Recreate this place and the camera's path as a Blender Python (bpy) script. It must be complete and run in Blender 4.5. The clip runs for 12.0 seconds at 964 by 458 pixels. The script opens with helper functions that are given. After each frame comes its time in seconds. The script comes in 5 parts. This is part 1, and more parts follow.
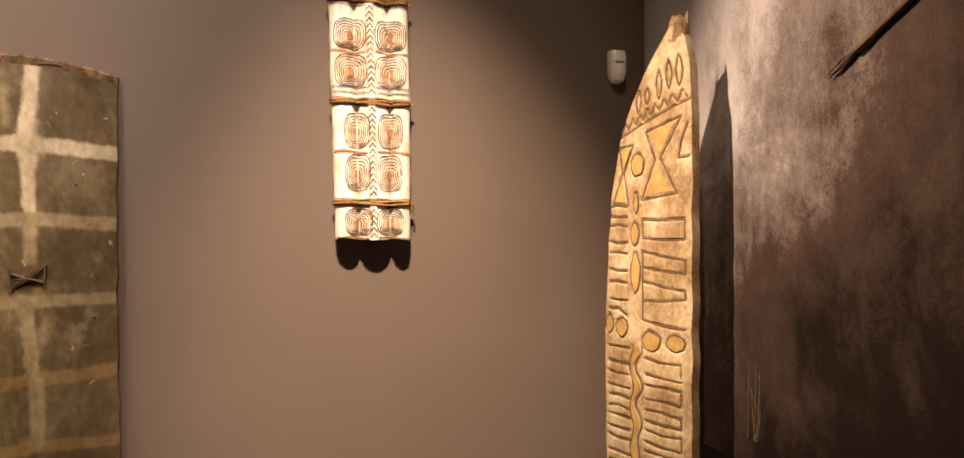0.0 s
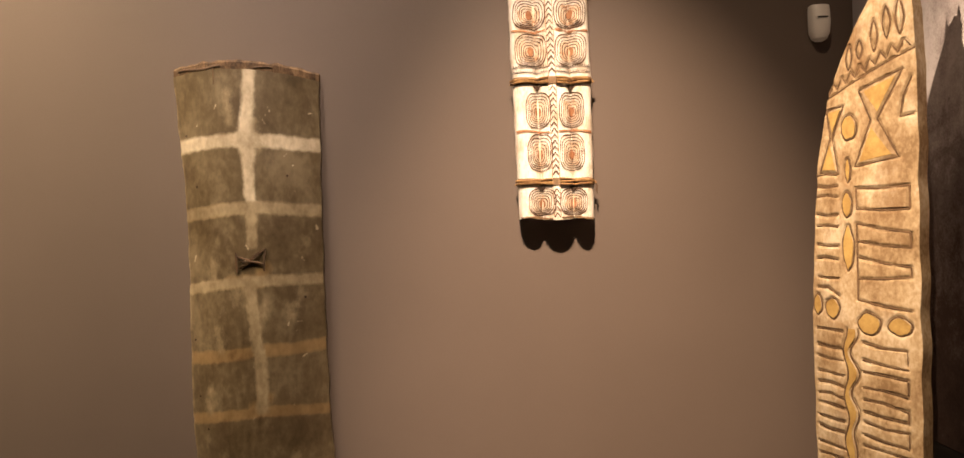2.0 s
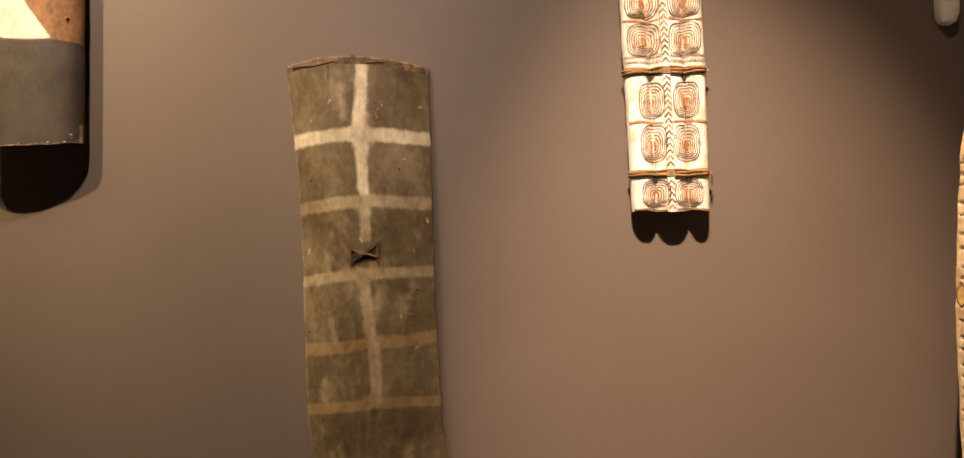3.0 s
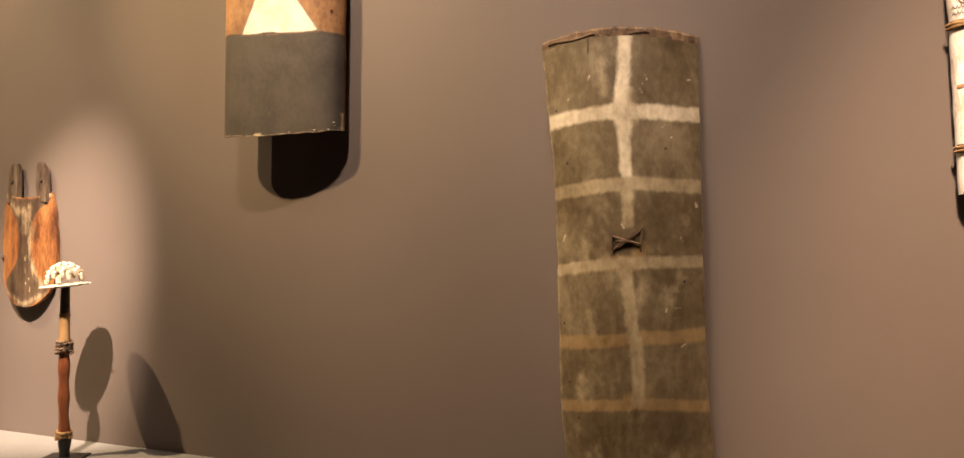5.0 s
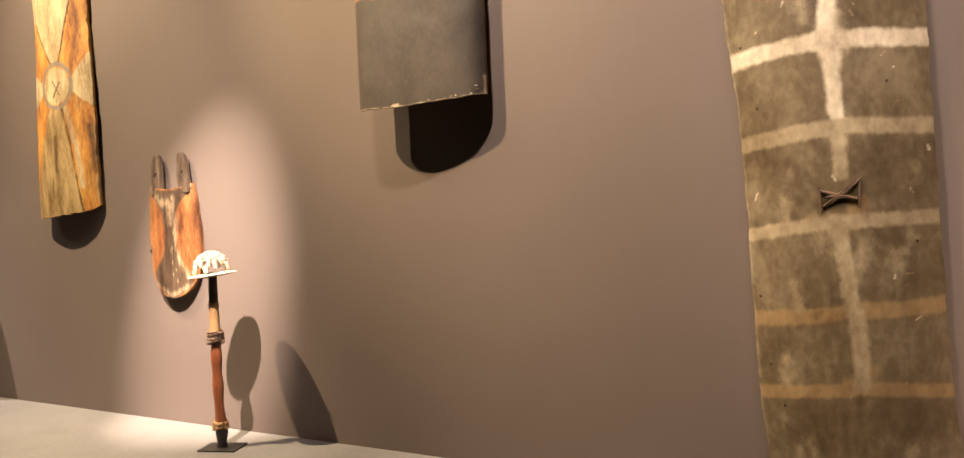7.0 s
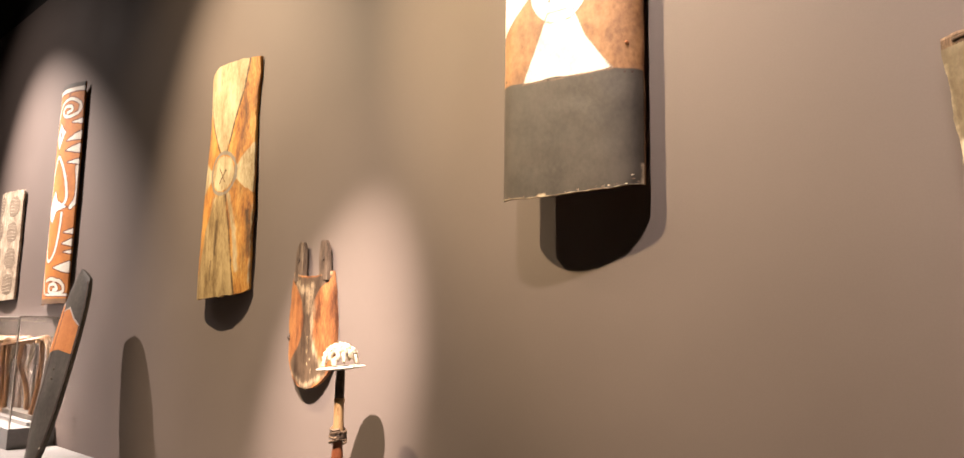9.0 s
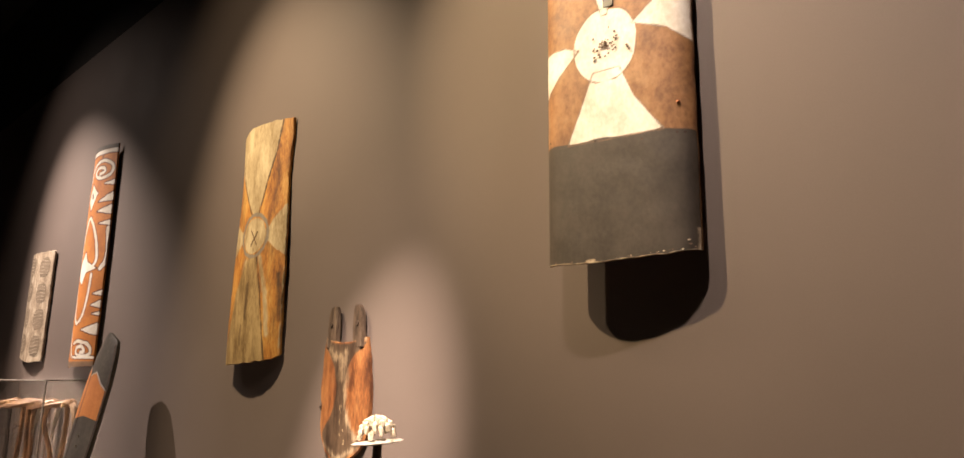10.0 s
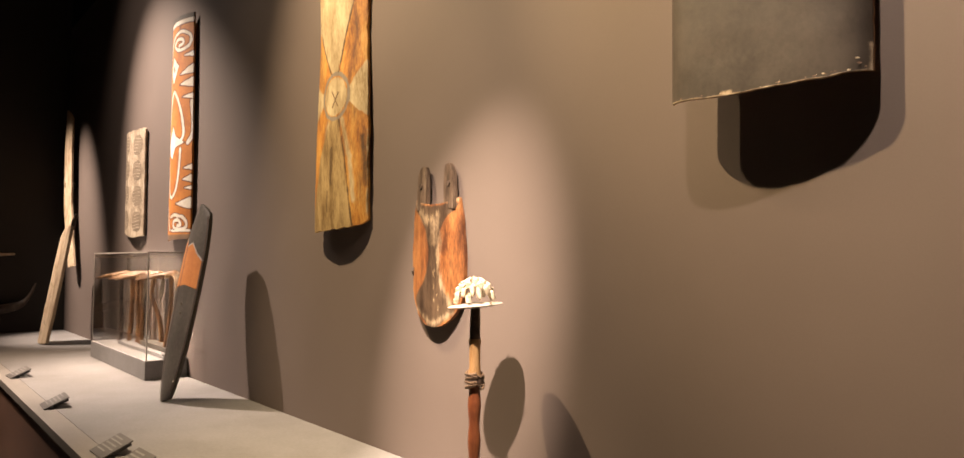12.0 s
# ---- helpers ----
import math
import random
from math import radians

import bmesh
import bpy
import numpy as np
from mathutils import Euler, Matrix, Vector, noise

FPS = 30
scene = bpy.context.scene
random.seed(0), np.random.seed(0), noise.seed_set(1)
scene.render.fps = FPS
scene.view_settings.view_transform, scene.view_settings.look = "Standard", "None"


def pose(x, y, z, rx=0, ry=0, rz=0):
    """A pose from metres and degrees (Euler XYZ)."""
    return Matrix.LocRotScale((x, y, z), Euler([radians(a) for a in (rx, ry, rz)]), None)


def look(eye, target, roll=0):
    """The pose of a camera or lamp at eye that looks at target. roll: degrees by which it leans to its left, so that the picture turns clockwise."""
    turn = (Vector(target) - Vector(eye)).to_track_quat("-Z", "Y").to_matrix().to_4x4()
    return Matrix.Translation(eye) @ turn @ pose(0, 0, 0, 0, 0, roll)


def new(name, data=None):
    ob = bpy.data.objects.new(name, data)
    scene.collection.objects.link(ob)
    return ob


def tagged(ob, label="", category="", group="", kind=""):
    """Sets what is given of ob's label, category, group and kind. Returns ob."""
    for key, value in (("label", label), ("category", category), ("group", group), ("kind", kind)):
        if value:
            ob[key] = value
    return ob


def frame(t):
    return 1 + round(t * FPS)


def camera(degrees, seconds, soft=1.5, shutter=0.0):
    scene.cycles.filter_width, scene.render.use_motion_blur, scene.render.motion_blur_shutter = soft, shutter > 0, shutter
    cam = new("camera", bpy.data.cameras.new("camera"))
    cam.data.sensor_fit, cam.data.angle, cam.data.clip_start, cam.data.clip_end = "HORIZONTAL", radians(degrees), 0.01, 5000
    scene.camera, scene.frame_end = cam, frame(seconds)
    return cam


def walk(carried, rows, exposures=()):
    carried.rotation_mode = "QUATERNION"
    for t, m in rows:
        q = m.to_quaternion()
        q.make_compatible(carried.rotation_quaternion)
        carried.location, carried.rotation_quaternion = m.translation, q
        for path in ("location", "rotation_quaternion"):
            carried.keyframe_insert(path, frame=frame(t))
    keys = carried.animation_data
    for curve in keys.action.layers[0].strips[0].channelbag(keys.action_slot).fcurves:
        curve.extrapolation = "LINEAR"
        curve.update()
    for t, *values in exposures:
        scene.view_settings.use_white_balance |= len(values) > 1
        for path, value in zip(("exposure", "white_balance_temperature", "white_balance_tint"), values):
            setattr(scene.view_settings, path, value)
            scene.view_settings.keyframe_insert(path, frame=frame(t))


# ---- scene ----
cam = camera(69.1, 12.0)
PATH = [
    (0, (0.118, -2.596, 1.628), (0.56, -0.646, 1.68), 0.2),
    (0.5, (0.142, -2.589, 1.62), (0.467, -0.616, 1.656), -0.2),
    (1, (0.124, -2.568, 1.6), (0.348, -0.581, 1.603), 0.3),
    (1.5, (0.115, -2.565, 1.589), (0.196, -0.567, 1.59), -0.5),
    (2, (0.1, -2.564, 1.595), (0.04, -0.565, 1.618), -0.9),
    (2.5, (0.039, -2.563, 1.594), (-0.119, -0.569, 1.593), 0.4),
    (3, (-0.142, -2.565, 1.559), (-0.327, -0.574, 1.595), -1.0),
    (3.5, (-0.169, -2.511, 1.569), (-0.498, -0.539, 1.592), -0.4),
    (3.7, (-0.205, -2.499, 1.552), (-0.586, -0.535, 1.57), 0.2),
    (5.3, (-0.472, -2.43, 1.519), (-1.226, -0.578, 1.555), -1.3),
    (5.5, (-0.49, -2.425, 1.514), (-1.281, -0.587, 1.541), -2.1),
    (6, (-0.581, -2.399, 1.491), (-1.438, -0.592, 1.502), -2.3),
    (6.5, (-0.682, -2.338, 1.494), (-1.568, -0.545, 1.496), -3.3),
    (7, (-0.729, -2.275, 1.508), (-1.693, -0.523, 1.484), -3.1),
    (7.2, (-0.739, -2.224, 1.511), (-1.764, -0.507, 1.47), -2.8),
    (8.8, (-0.848, -2.041, 1.503), (-2.162, -0.549, 1.722), -0.1),
    (9, (-0.873, -2.037, 1.51), (-2.165, -0.535, 1.786), 0.5),
    (9.5, (-0.928, -2.019, 1.55), (-2.239, -0.572, 1.983), 0.2),
    (10, (-0.999, -2.018, 1.579), (-2.319, -0.575, 1.998), 0.3),
    (10.5, (-1.069, -2.017, 1.574), (-2.422, -0.587, 1.928), 0.2),
    (11, (-1.118, -1.999, 1.556), (-2.518, -0.589, 1.776), -0.9),
    (11.5, (-1.197, -1.931, 1.518), (-2.66, -0.574, 1.652), -0.2),
    (11.6, (-1.214, -1.92, 1.514), (-2.676, -0.561, 1.63), -0.3),
    (12, (-1.264, -1.852, 1.504), (-2.774, -0.543, 1.591), 0.1),
]
walk(cam, [(t, look(eye, target, roll)) for t, eye, target, roll in PATH], [(0, -0.52, 6950, 10), (1.5, -0.58, 7000, 10), (2.5, -0.63, 7000, 10), (3.5, -0.58, 7000, 10), (5.5, -0.52, 6950, 10), (6.0, -0.51, 6950, 10), (6.5, -0.34, 6500, 10), (7.0, -0.06, 6400, 10), (9.0, 0.02, 6000, 9), (9.5, -0.2, 5950, 9), (10.0, -0.72, 6350, 10), (10.5, -0.75, 6550, 10), (11.0, -0.66, 6650, 10), (11.5, -0.65, 6700, 10), (12.0, -0.40, 6700, 10)])

import collections

# ---- light: one row of warm ceiling spots in front of the long wall ----
world = bpy.data.worlds.new("dark_hall")
scene.world = world
world.use_nodes = True
world.node_tree.nodes["Background"].inputs[0].default_value = (0.9, 0.75, 0.62, 1)
world.node_tree.nodes["Background"].inputs[1].default_value = 0.0


def spot(eye, target, watts, cone, colour, spill=0.0):
    """A ceiling spot: its beam and, where the fitting has one, a wider soft spill."""
    for power, width in ((watts, cone), (watts * spill, min(cone * 1.75, 95))):
        if power:
            lamp = bpy.data.lights.new("ceiling_spot", "SPOT")
            lamp.energy, lamp.spot_size, lamp.spot_blend = power, radians(width), 1.0
            lamp.color, lamp.shadow_soft_size = colour, 0.03
            new("ceiling_spot", lamp).matrix_world = look(eye, target)


WARM, PALE, ROSE = (1.0, 0.72, 0.41), (1.0, 0.795, 0.66), (1.0, 0.72, 0.50)
spot((0.00, -2.55, 5.4), (0.48, 0.0, 0.98), 4000, 27, ROSE, 0.11)
spot((-0.35, -2.50, 5.4), (-0.26, 0.0, 2.20), 1000, 31, PALE)
spot((-2.30, -1.75, 5.4), (1.39, -1.00, 1.78), 3900, 20.5, ROSE)
spot((-1.95, -1.85, 5.4), (-1.50, 0.0, 2.52), 1600, 41, PALE)
spot((-4.15, -2.20, 5.4), (-2.20, 0.0, 2.52), 2750, 32, WARM)
spot((-2.20, -2.54, 5.4), (-3.50, 0.0, 1.18), 8600, 14.6, (1.0, 0.79, 0.64), 0.07)
spot((-5.00, -1.75, 5.4), (-4.00, 0.0, 1.60), 2500, 52, (1.0, 0.755, 0.475), 0.09)
spot((-8.90, -1.90, 5.4), (-7.30, -0.1, 1.60), 4000, 52, PALE, 0.04)
spot((-9.40, -2.20, 5.4), (-8.20, -0.9, 0.60), 1300, 42, ROSE)
spot((-11.1, -2.00, 5.4), (-10.55, -0.2, 1.75), 4600, 30, PALE)


# ---- materials ----
def material(name, colours, scale=6.0, stretch=(1, 1, 1), rough=0.8, bump=0.15, fine=90.0, spread=0.5, metal=0.0, stain=None, stain_scale=3.0, stain_amount=0.5, detail=6.0, layers=()):
    """Two or three paints mixed by coarse and fine noise, with fine relief; stain: a third colour in patches.
    layers: up to four further paints, (dark, light, wear), laid where the mesh's "paint" attribute says, rubbed off by noise."""
    m = bpy.data.materials.new(name)
    m.use_nodes = True
    t = m.node_tree
    n, link = t.nodes, t.links.new
    shader = n["Principled BSDF"]
    shader.inputs["Metallic"].default_value = metal
    where = n.new("ShaderNodeTexCoord")
    place = n.new("ShaderNodeMapping")
    place.inputs["Scale"].default_value = stretch
    link(where.outputs["Object"], place.inputs[0])
    coarse = n.new("ShaderNodeTexNoise")
    coarse.inputs["Scale"].default_value, coarse.inputs["Detail"].default_value = scale, detail
    coarse.inputs["Roughness"].default_value = 0.62
    link(place.outputs[0], coarse.inputs["Vector"])
    grain = n.new("ShaderNodeTexNoise")
    grain.inputs["Scale"].default_value, grain.inputs["Detail"].default_value = fine, 4.0
    link(place.outputs[0], grain.inputs["Vector"])
    both = n.new("ShaderNodeMath")
    both.operation = "MULTIPLY_ADD"
    link(grain.outputs[0], both.inputs[0])
    both.inputs[1].default_value = 0.35
    link(coarse.outputs[0], both.inputs[2])
    ramp = n.new("ShaderNodeValToRGB")
    low, high = 0.675 - 0.31 * spread, 0.675 + 0.31 * spread
    ramp.color_ramp.elements[0].position, ramp.color_ramp.elements[1].position = max(low, 0), min(high, 1)
    ramp.color_ramp.elements[0].color = (*colours[0], 1)
    ramp.color_ramp.elements[1].color = (*colours[-1], 1)
    for k, c in enumerate(colours[1:-1]):
        e = ramp.color_ramp.elements.new(low + (high - low) * (k + 1) / (len(colours) - 1))
        e.color = (*c, 1)
    link(both.outputs[0], ramp.inputs[0])
    out = ramp.outputs[0]
    if stain:
        patch = n.new("ShaderNodeTexNoise")
        patch.inputs["Scale"].default_value, patch.inputs["Detail"].default_value = stain_scale, 8.0
        patch.inputs["Roughness"].default_value = 0.7
        shift = n.new("ShaderNodeMapping")
        shift.inputs["Location"].default_value = (3.7, 1.9, 8.3)
        link(place.outputs[0], shift.inputs[0])
        link(shift.outputs[0], patch.inputs["Vector"])
        cut = n.new("ShaderNodeMapRange")
        cut.inputs[1].default_value, cut.inputs[2].default_value = 0.5, 0.68
        cut.inputs[4].default_value = stain_amount
        link(patch.outputs[0], cut.inputs[0])
        mix = n.new("ShaderNodeMix")
        mix.data_type = "RGBA"
        link(cut.outputs[0], mix.inputs[0])
        link(out, mix.inputs[6])
        mix.inputs[7].default_value = (*stain, 1)
        out = mix.outputs[2]
    if layers:
        marks = n.new("ShaderNodeAttribute")
        marks.attribute_name = "paint"
        each = n.new("ShaderNodeSeparateColor")
        link(marks.outputs["Color"], each.inputs[0])
        rub = n.new("ShaderNodeTexNoise")
        rub.inputs["Scale"].default_value, rub.inputs["Detail"].default_value, rub.inputs["Roughness"].default_value = 26.0, 9.0, 0.75
        link(place.outputs[0], rub.inputs["Vector"])
        for k, (dark, light, wear) in enumerate(layers):
            worn = n.new("ShaderNodeMath")
            worn.operation = "MULTIPLY_ADD"
            link(rub.outputs[0], worn.inputs[0])
            worn.inputs[1].default_value = wear
            link(marks.outputs["Alpha"] if k == 3 else each.outputs[k], worn.inputs[2])
            edge = n.new("ShaderNodeMapRange")
            edge.interpolation_type = "SMOOTHSTEP"
            edge.inputs[1].default_value, edge.inputs[2].default_value = 0.18 + 0.5 * wear, 0.82 + 0.5 * wear
            link(worn.outputs[0], edge.inputs[0])
            coat = n.new("ShaderNodeMix")
            coat.data_type = "RGBA"
            coat.inputs[6].default_value, coat.inputs[7].default_value = (*dark, 1), (*light, 1)
            tone = n.new("ShaderNodeMapRange")
            tone.inputs[1].default_value, tone.inputs[2].default_value = low, high
            link(both.outputs[0], tone.inputs[0])
            link(tone.outputs[0], coat.inputs[0])
            over = n.new("ShaderNodeMix")
            over.data_type = "RGBA"
            link(edge.outputs[0], over.inputs[0])
            link(out, over.inputs[6])
            link(coat.outputs[2], over.inputs[7])
            out = over.outputs[2]
    link(out, shader.inputs["Base Color"])
    shine = n.new("ShaderNodeMapRange")
    shine.inputs[3].default_value, shine.inputs[4].default_value = max(rough - 0.12, 0.05), min(rough + 0.12, 1)
    link(coarse.outputs[0], shine.inputs[0])
    link(shine.outputs[0], shader.inputs["Roughness"])
    if bump:
        relief = n.new("ShaderNodeBump")
        relief.inputs["Strength"].default_value, relief.inputs["Distance"].default_value = bump, 0.004
        link(both.outputs[0], relief.inputs["Height"])
        link(relief.outputs[0], shader.inputs["Normal"])
    return m


def glass_material():
    m = bpy.data.materials.new("clear_acrylic")
    m.use_nodes = True
    s = m.node_tree.nodes["Principled BSDF"]
    s.inputs["Base Color"].default_value = (0.97, 0.98, 0.97, 1)
    s.inputs["Roughness"].default_value, s.inputs["Transmission Weight"].default_value, s.inputs["IOR"].default_value = 0.02, 1.0, 1.45
    return m


UP = (3, 3, 0.45)  # grain that runs upwards
WALL = material("taupe_wall_paint", [(0.117, 0.089, 0.076), (0.128, 0.098, 0.084)], 2.0, bump=0.05, fine=160, rough=0.75)
DARK_WALL = material("dark_wall_paint", [(0.020, 0.016, 0.013), (0.026, 0.021, 0.017)], 2.0, bump=0.05, fine=160, rough=0.85)
BLACK_CEILING = material("black_ceiling_paint", [(0.008, 0.007, 0.006), (0.012, 0.010, 0.009)], 2.0, bump=0.05, rough=0.95)
PLINTH_TOP = material("grey_plinth_paint", [(0.168, 0.160, 0.157), (0.228, 0.219, 0.216)], 1.3, bump=0.06, fine=60, rough=0.7, stain=(0.15, 0.139, 0.130), stain_scale=2.6, stain_amount=0.4)
PLINTH_RAIL = material("darker_grey_rail_paint", [(0.19, 0.172, 0.155), (0.235, 0.214, 0.194)], 2.0, bump=0.06, fine=60, rough=0.65)
PLINTH_FRONT = material("brown_plinth_front", [(0.11, 0.052, 0.032), (0.15, 0.072, 0.045)], 3.0, (1, 1, 4), bump=0.06, rough=0.6)
FLOOR = material("dark_floor", [(0.020, 0.014, 0.011), (0.036, 0.026, 0.020)], 4.0, (0.3, 2, 1), bump=0.05, rough=0.5)


# ---- building helpers ----
def mesh_of(bm, mat, name):
    data = bpy.data.meshes.new(name)
    bmesh.ops.recalc_face_normals(bm, faces=bm.faces)
    bm.to_mesh(data)
    bm.free()
    for one in mat if isinstance(mat, (list, tuple)) else [mat]:
        data.materials.append(one)
    return data


def smooth(data, degrees=35):
    for p in data.polygons:
        p.use_smooth = True
    data.set_sharp_from_angle(angle=radians(degrees))
    return data


def part(name, bm, mat, parent, label="", soft=True):
    data = mesh_of(bm, mat, name)
    if soft:
        smooth(data)
    ob = new(name, data)
    ob.parent = parent
    return tagged(ob, label)


def thing(name, m, label, category, group="", kind=""):
    ob = new(name)
    ob.empty_display_size = 0.05
    ob.matrix_world = m
    return tagged(ob, label, category, group, kind)


def single(name, bm, mat, m=None, label="", category="", kind="", soft=False, group=""):
    data = mesh_of(bm, mat, name)
    if soft:
        smooth(data)
    ob = new(name, data)
    if m is not None:
        ob.matrix_world = m
    return tagged(ob, label, category, group, kind)


def box(x0, x1, y0, y1, z0, z1, bevel=0.0, bm=None):
    own = bmesh.new()
    bmesh.ops.create_cube(own, size=1.0)
    for v in own.verts:
        v.co = Vector((x0 + (v.co.x + 0.5) * (x1 - x0), y0 + (v.co.y + 0.5) * (y1 - y0), z0 + (v.co.z + 0.5) * (z1 - z0)))
    if bevel:
        bmesh.ops.bevel(own, geom=own.edges[:], offset=bevel, segments=2, affect="EDGES", profile=0.6)
    if bm is None:
        return own
    data = bpy.data.meshes.new("piece")
    own.to_mesh(data)
    own.free()
    bm.from_mesh(data)
    bpy.data.meshes.remove(data)
    return bm


def tube(points, radii, sides=12, bm=None, wobble=0.0, seed=0.0):
    """A round bar along points, with a radius at each."""
    bm = bm or bmesh.new()
    pts = [Vector(p) for p in points]
    rings = []
    for i, p in enumerate(pts):
        way = (pts[min(i + 1, len(pts) - 1)] - pts[max(i - 1, 0)]).normalized()
        side = way.cross(Vector((0.13, 0.97, 0.21))).normalized()
        other = way.cross(side)
        ring = []
        for k in range(sides):
            a = 2 * math.pi * k / sides
            r = radii[i] * (1 + wobble * noise.noise((7 * p.x + math.cos(a) + seed, 7 * p.y + math.sin(a), 9 * p.z)))
            ring.append(bm.verts.new(p + r * (math.cos(a) * side + math.sin(a) * other)))
        rings.append(ring)
    for a, b in zip(rings, rings[1:]):
        for k in range(sides):
            bm.faces.new((a[k], a[(k + 1) % sides], b[(k + 1) % sides], b[k]))
    bm.faces.new(rings[0][::-1])
    bm.faces.new(rings[-1])
    return bm


def curve_through(points, steps=8, closed=False):
    """Points of a smooth curve through the given points (any dimension)."""
    pts = [Vector(p) for p in points]
    n, out = len(pts), []
    for i in range(n if closed else n - 1):
        if closed:
            a, b, c, d = (pts[(i + k) % n] for k in (-1, 0, 1, 2))
        else:
            a, b, c, d = pts[max(i - 1, 0)], pts[i], pts[i + 1], pts[min(i + 2, n - 1)]
        for k in range(steps):
            t = k / steps
            out.append(0.5 * (2 * b + (c - a) * t + (2 * a - 5 * b + 4 * c - d) * t * t + (3 * b - a - 3 * c + d) * t**3))
    if not closed:
        out.append(pts[-1])
    return out


def steps_of(pairs):
    """A function that glides through (place, value) pairs."""
    xs, ys = zip(*pairs)
    return lambda v: float(np.interp(v, xs, ys))


class Sheet:
    """A board that hangs or stands upright: x to the right, z up, its face towards -y. left, right: its sides by height;
    low, high: its lower and upper edge by share of the width; swell: how far the face stands out, by share of width and height."""

    def __init__(self, left, right, low, high, swell, thick, ragged=0.003, seed=0.0):
        self.left, self.right, self.low, self.high, self.swell = left, right, low, high, swell
        self.thick, self.ragged, self.seed = thick, ragged, seed

    def share(self, x, z):
        a, b = self.left(z), self.right(z)
        return min(max((x - a) / (b - a), 0.0), 1.0)

    def face(self, x, z, lift=0.0):
        return Vector((x, -self.swell(self.share(x, z), z) - lift, z))

    def at(self, s, z):
        a, b = self.left(z), self.right(z)
        return a + (b - a) * s

    def body(self, nu=24, nv=40, dent=None):
        bm = bmesh.new()
        front, back = [], []
        for j in range(nv + 1):
            f, k = [], []
            for i in range(nu + 1):
                s = i / nu
                z = self.low(s) + (self.high(s) - self.low(s)) * j / nv
                x = self.at(s, z)
                e = noise.noise((11 * z, 3 * s, self.seed)) * self.ragged
                if i in (0, nu):
                    x += e
                if j in (0, nv):
                    z += noise.noise((23 * x, 5 * j, self.seed + 4)) * self.ragged
                y = -self.swell(s, z)
                f.append(bm.verts.new((x, y + (dent(x, z) if dent else 0), z)))
                k.append(bm.verts.new((x, y + self.thick, z)))
            front.append(f)
            back.append(k)
        for j in range(nv):
            for i in range(nu):
                bm.faces.new((front[j][i], front[j][i + 1], front[j + 1][i + 1], front[j + 1][i]))
                bm.faces.new((back[j][i], back[j + 1][i], back[j + 1][i + 1], back[j][i + 1]))
        for j in range(nv):
            for i in (0, nu):
                bm.faces.new((front[j][i], front[j + 1][i], back[j + 1][i], back[j][i]))
        for i in range(nu):
            for j in (0, nv):
                bm.faces.new((front[j][i], front[j][i + 1], back[j][i + 1], back[j][i]))
        return bm

    def fill(self, points, lift=0.002, pitch=0.02):
        """A painted patch: the outline, cut fine and laid on the face."""
        bm = bmesh.new()
        bm.faces.new([bm.verts.new((p[0], 0, p[1])) for p in points])
        xs, zs = [p[0] for p in points], [p[1] for p in points]
        for normal, values, k in (((1, 0, 0), xs, 0), ((0, 0, 1), zs, 2)):
            step = pitch if k == 0 else 3 * pitch
            at = min(values) + step
            while at < max(values):
                co = [0, 0, 0]
                co[k] = at
                bmesh.ops.bisect_plane(bm, geom=bm.verts[:] + bm.edges[:] + bm.faces[:], plane_co=co, plane_no=normal)
                at += step
        bmesh.ops.triangulate(bm, faces=bm.faces[:])
        for v in bm.verts:
            v.co = self.face(v.co.x, v.co.z, lift)
        return bm

    def stroke(self, points, width, lift=0.0025, closed=False, bm=None, shaky=0.12):
        """A painted line along points, its width a little uneven."""
        bm = bm or bmesh.new()
        pts = [Vector((p[0], p[1])) for p in points]
        n, rows = len(pts), []
        for i, p in enumerate(pts):
            a = pts[(i - 1) % n] if closed else pts[max(i - 1, 0)]
            b = pts[(i + 1) % n] if closed else pts[min(i + 1, n - 1)]
            way = (b - a).normalized()
            side = Vector((-way.y, way.x)) * 0.5 * width * (1 + shaky * noise.noise((40 * p.x, 40 * p.y, self.seed)))
            rows.append([bm.verts.new(self.face(*(p + side), lift)), bm.verts.new(self.face(*p, lift + 0.0008)), bm.verts.new(self.face(*(p - side), lift))])
        for i in range(n if closed else n - 1):
            a, b = rows[i], rows[(i + 1) % n]
            for k in (0, 1):
                bm.faces.new((a[k], a[k + 1], b[k + 1], b[k]))
        return bm


def line_gap(px, pz, points):
    """Distance from each place to a line of points."""
    near = np.full(px.shape, 9.0)
    for a, b in zip(points, points[1:]):
        dx, dz = b[0] - a[0], b[1] - a[1]
        t = np.clip(((px - a[0]) * dx + (pz - a[1]) * dz) / max(dx * dx + dz * dz, 1e-12), 0, 1)
        near = np.minimum(near, np.hypot(px - a[0] - t * dx, pz - a[1] - t * dz))
    return near


def area_gap(px, pz, points):
    """The same to an outline, negative inside it."""
    inside = np.zeros(px.shape, bool)
    for a, b in zip(points, points[1:] + points[:1]):
        if a[1] != b[1]:
            inside ^= ((a[1] > pz) != (b[1] > pz)) & (px < (b[0] - a[0]) * (pz - a[1]) / (b[1] - a[1]) + a[0])
    return np.where(inside, -1, 1) * line_gap(px, pz, points + points[:1])


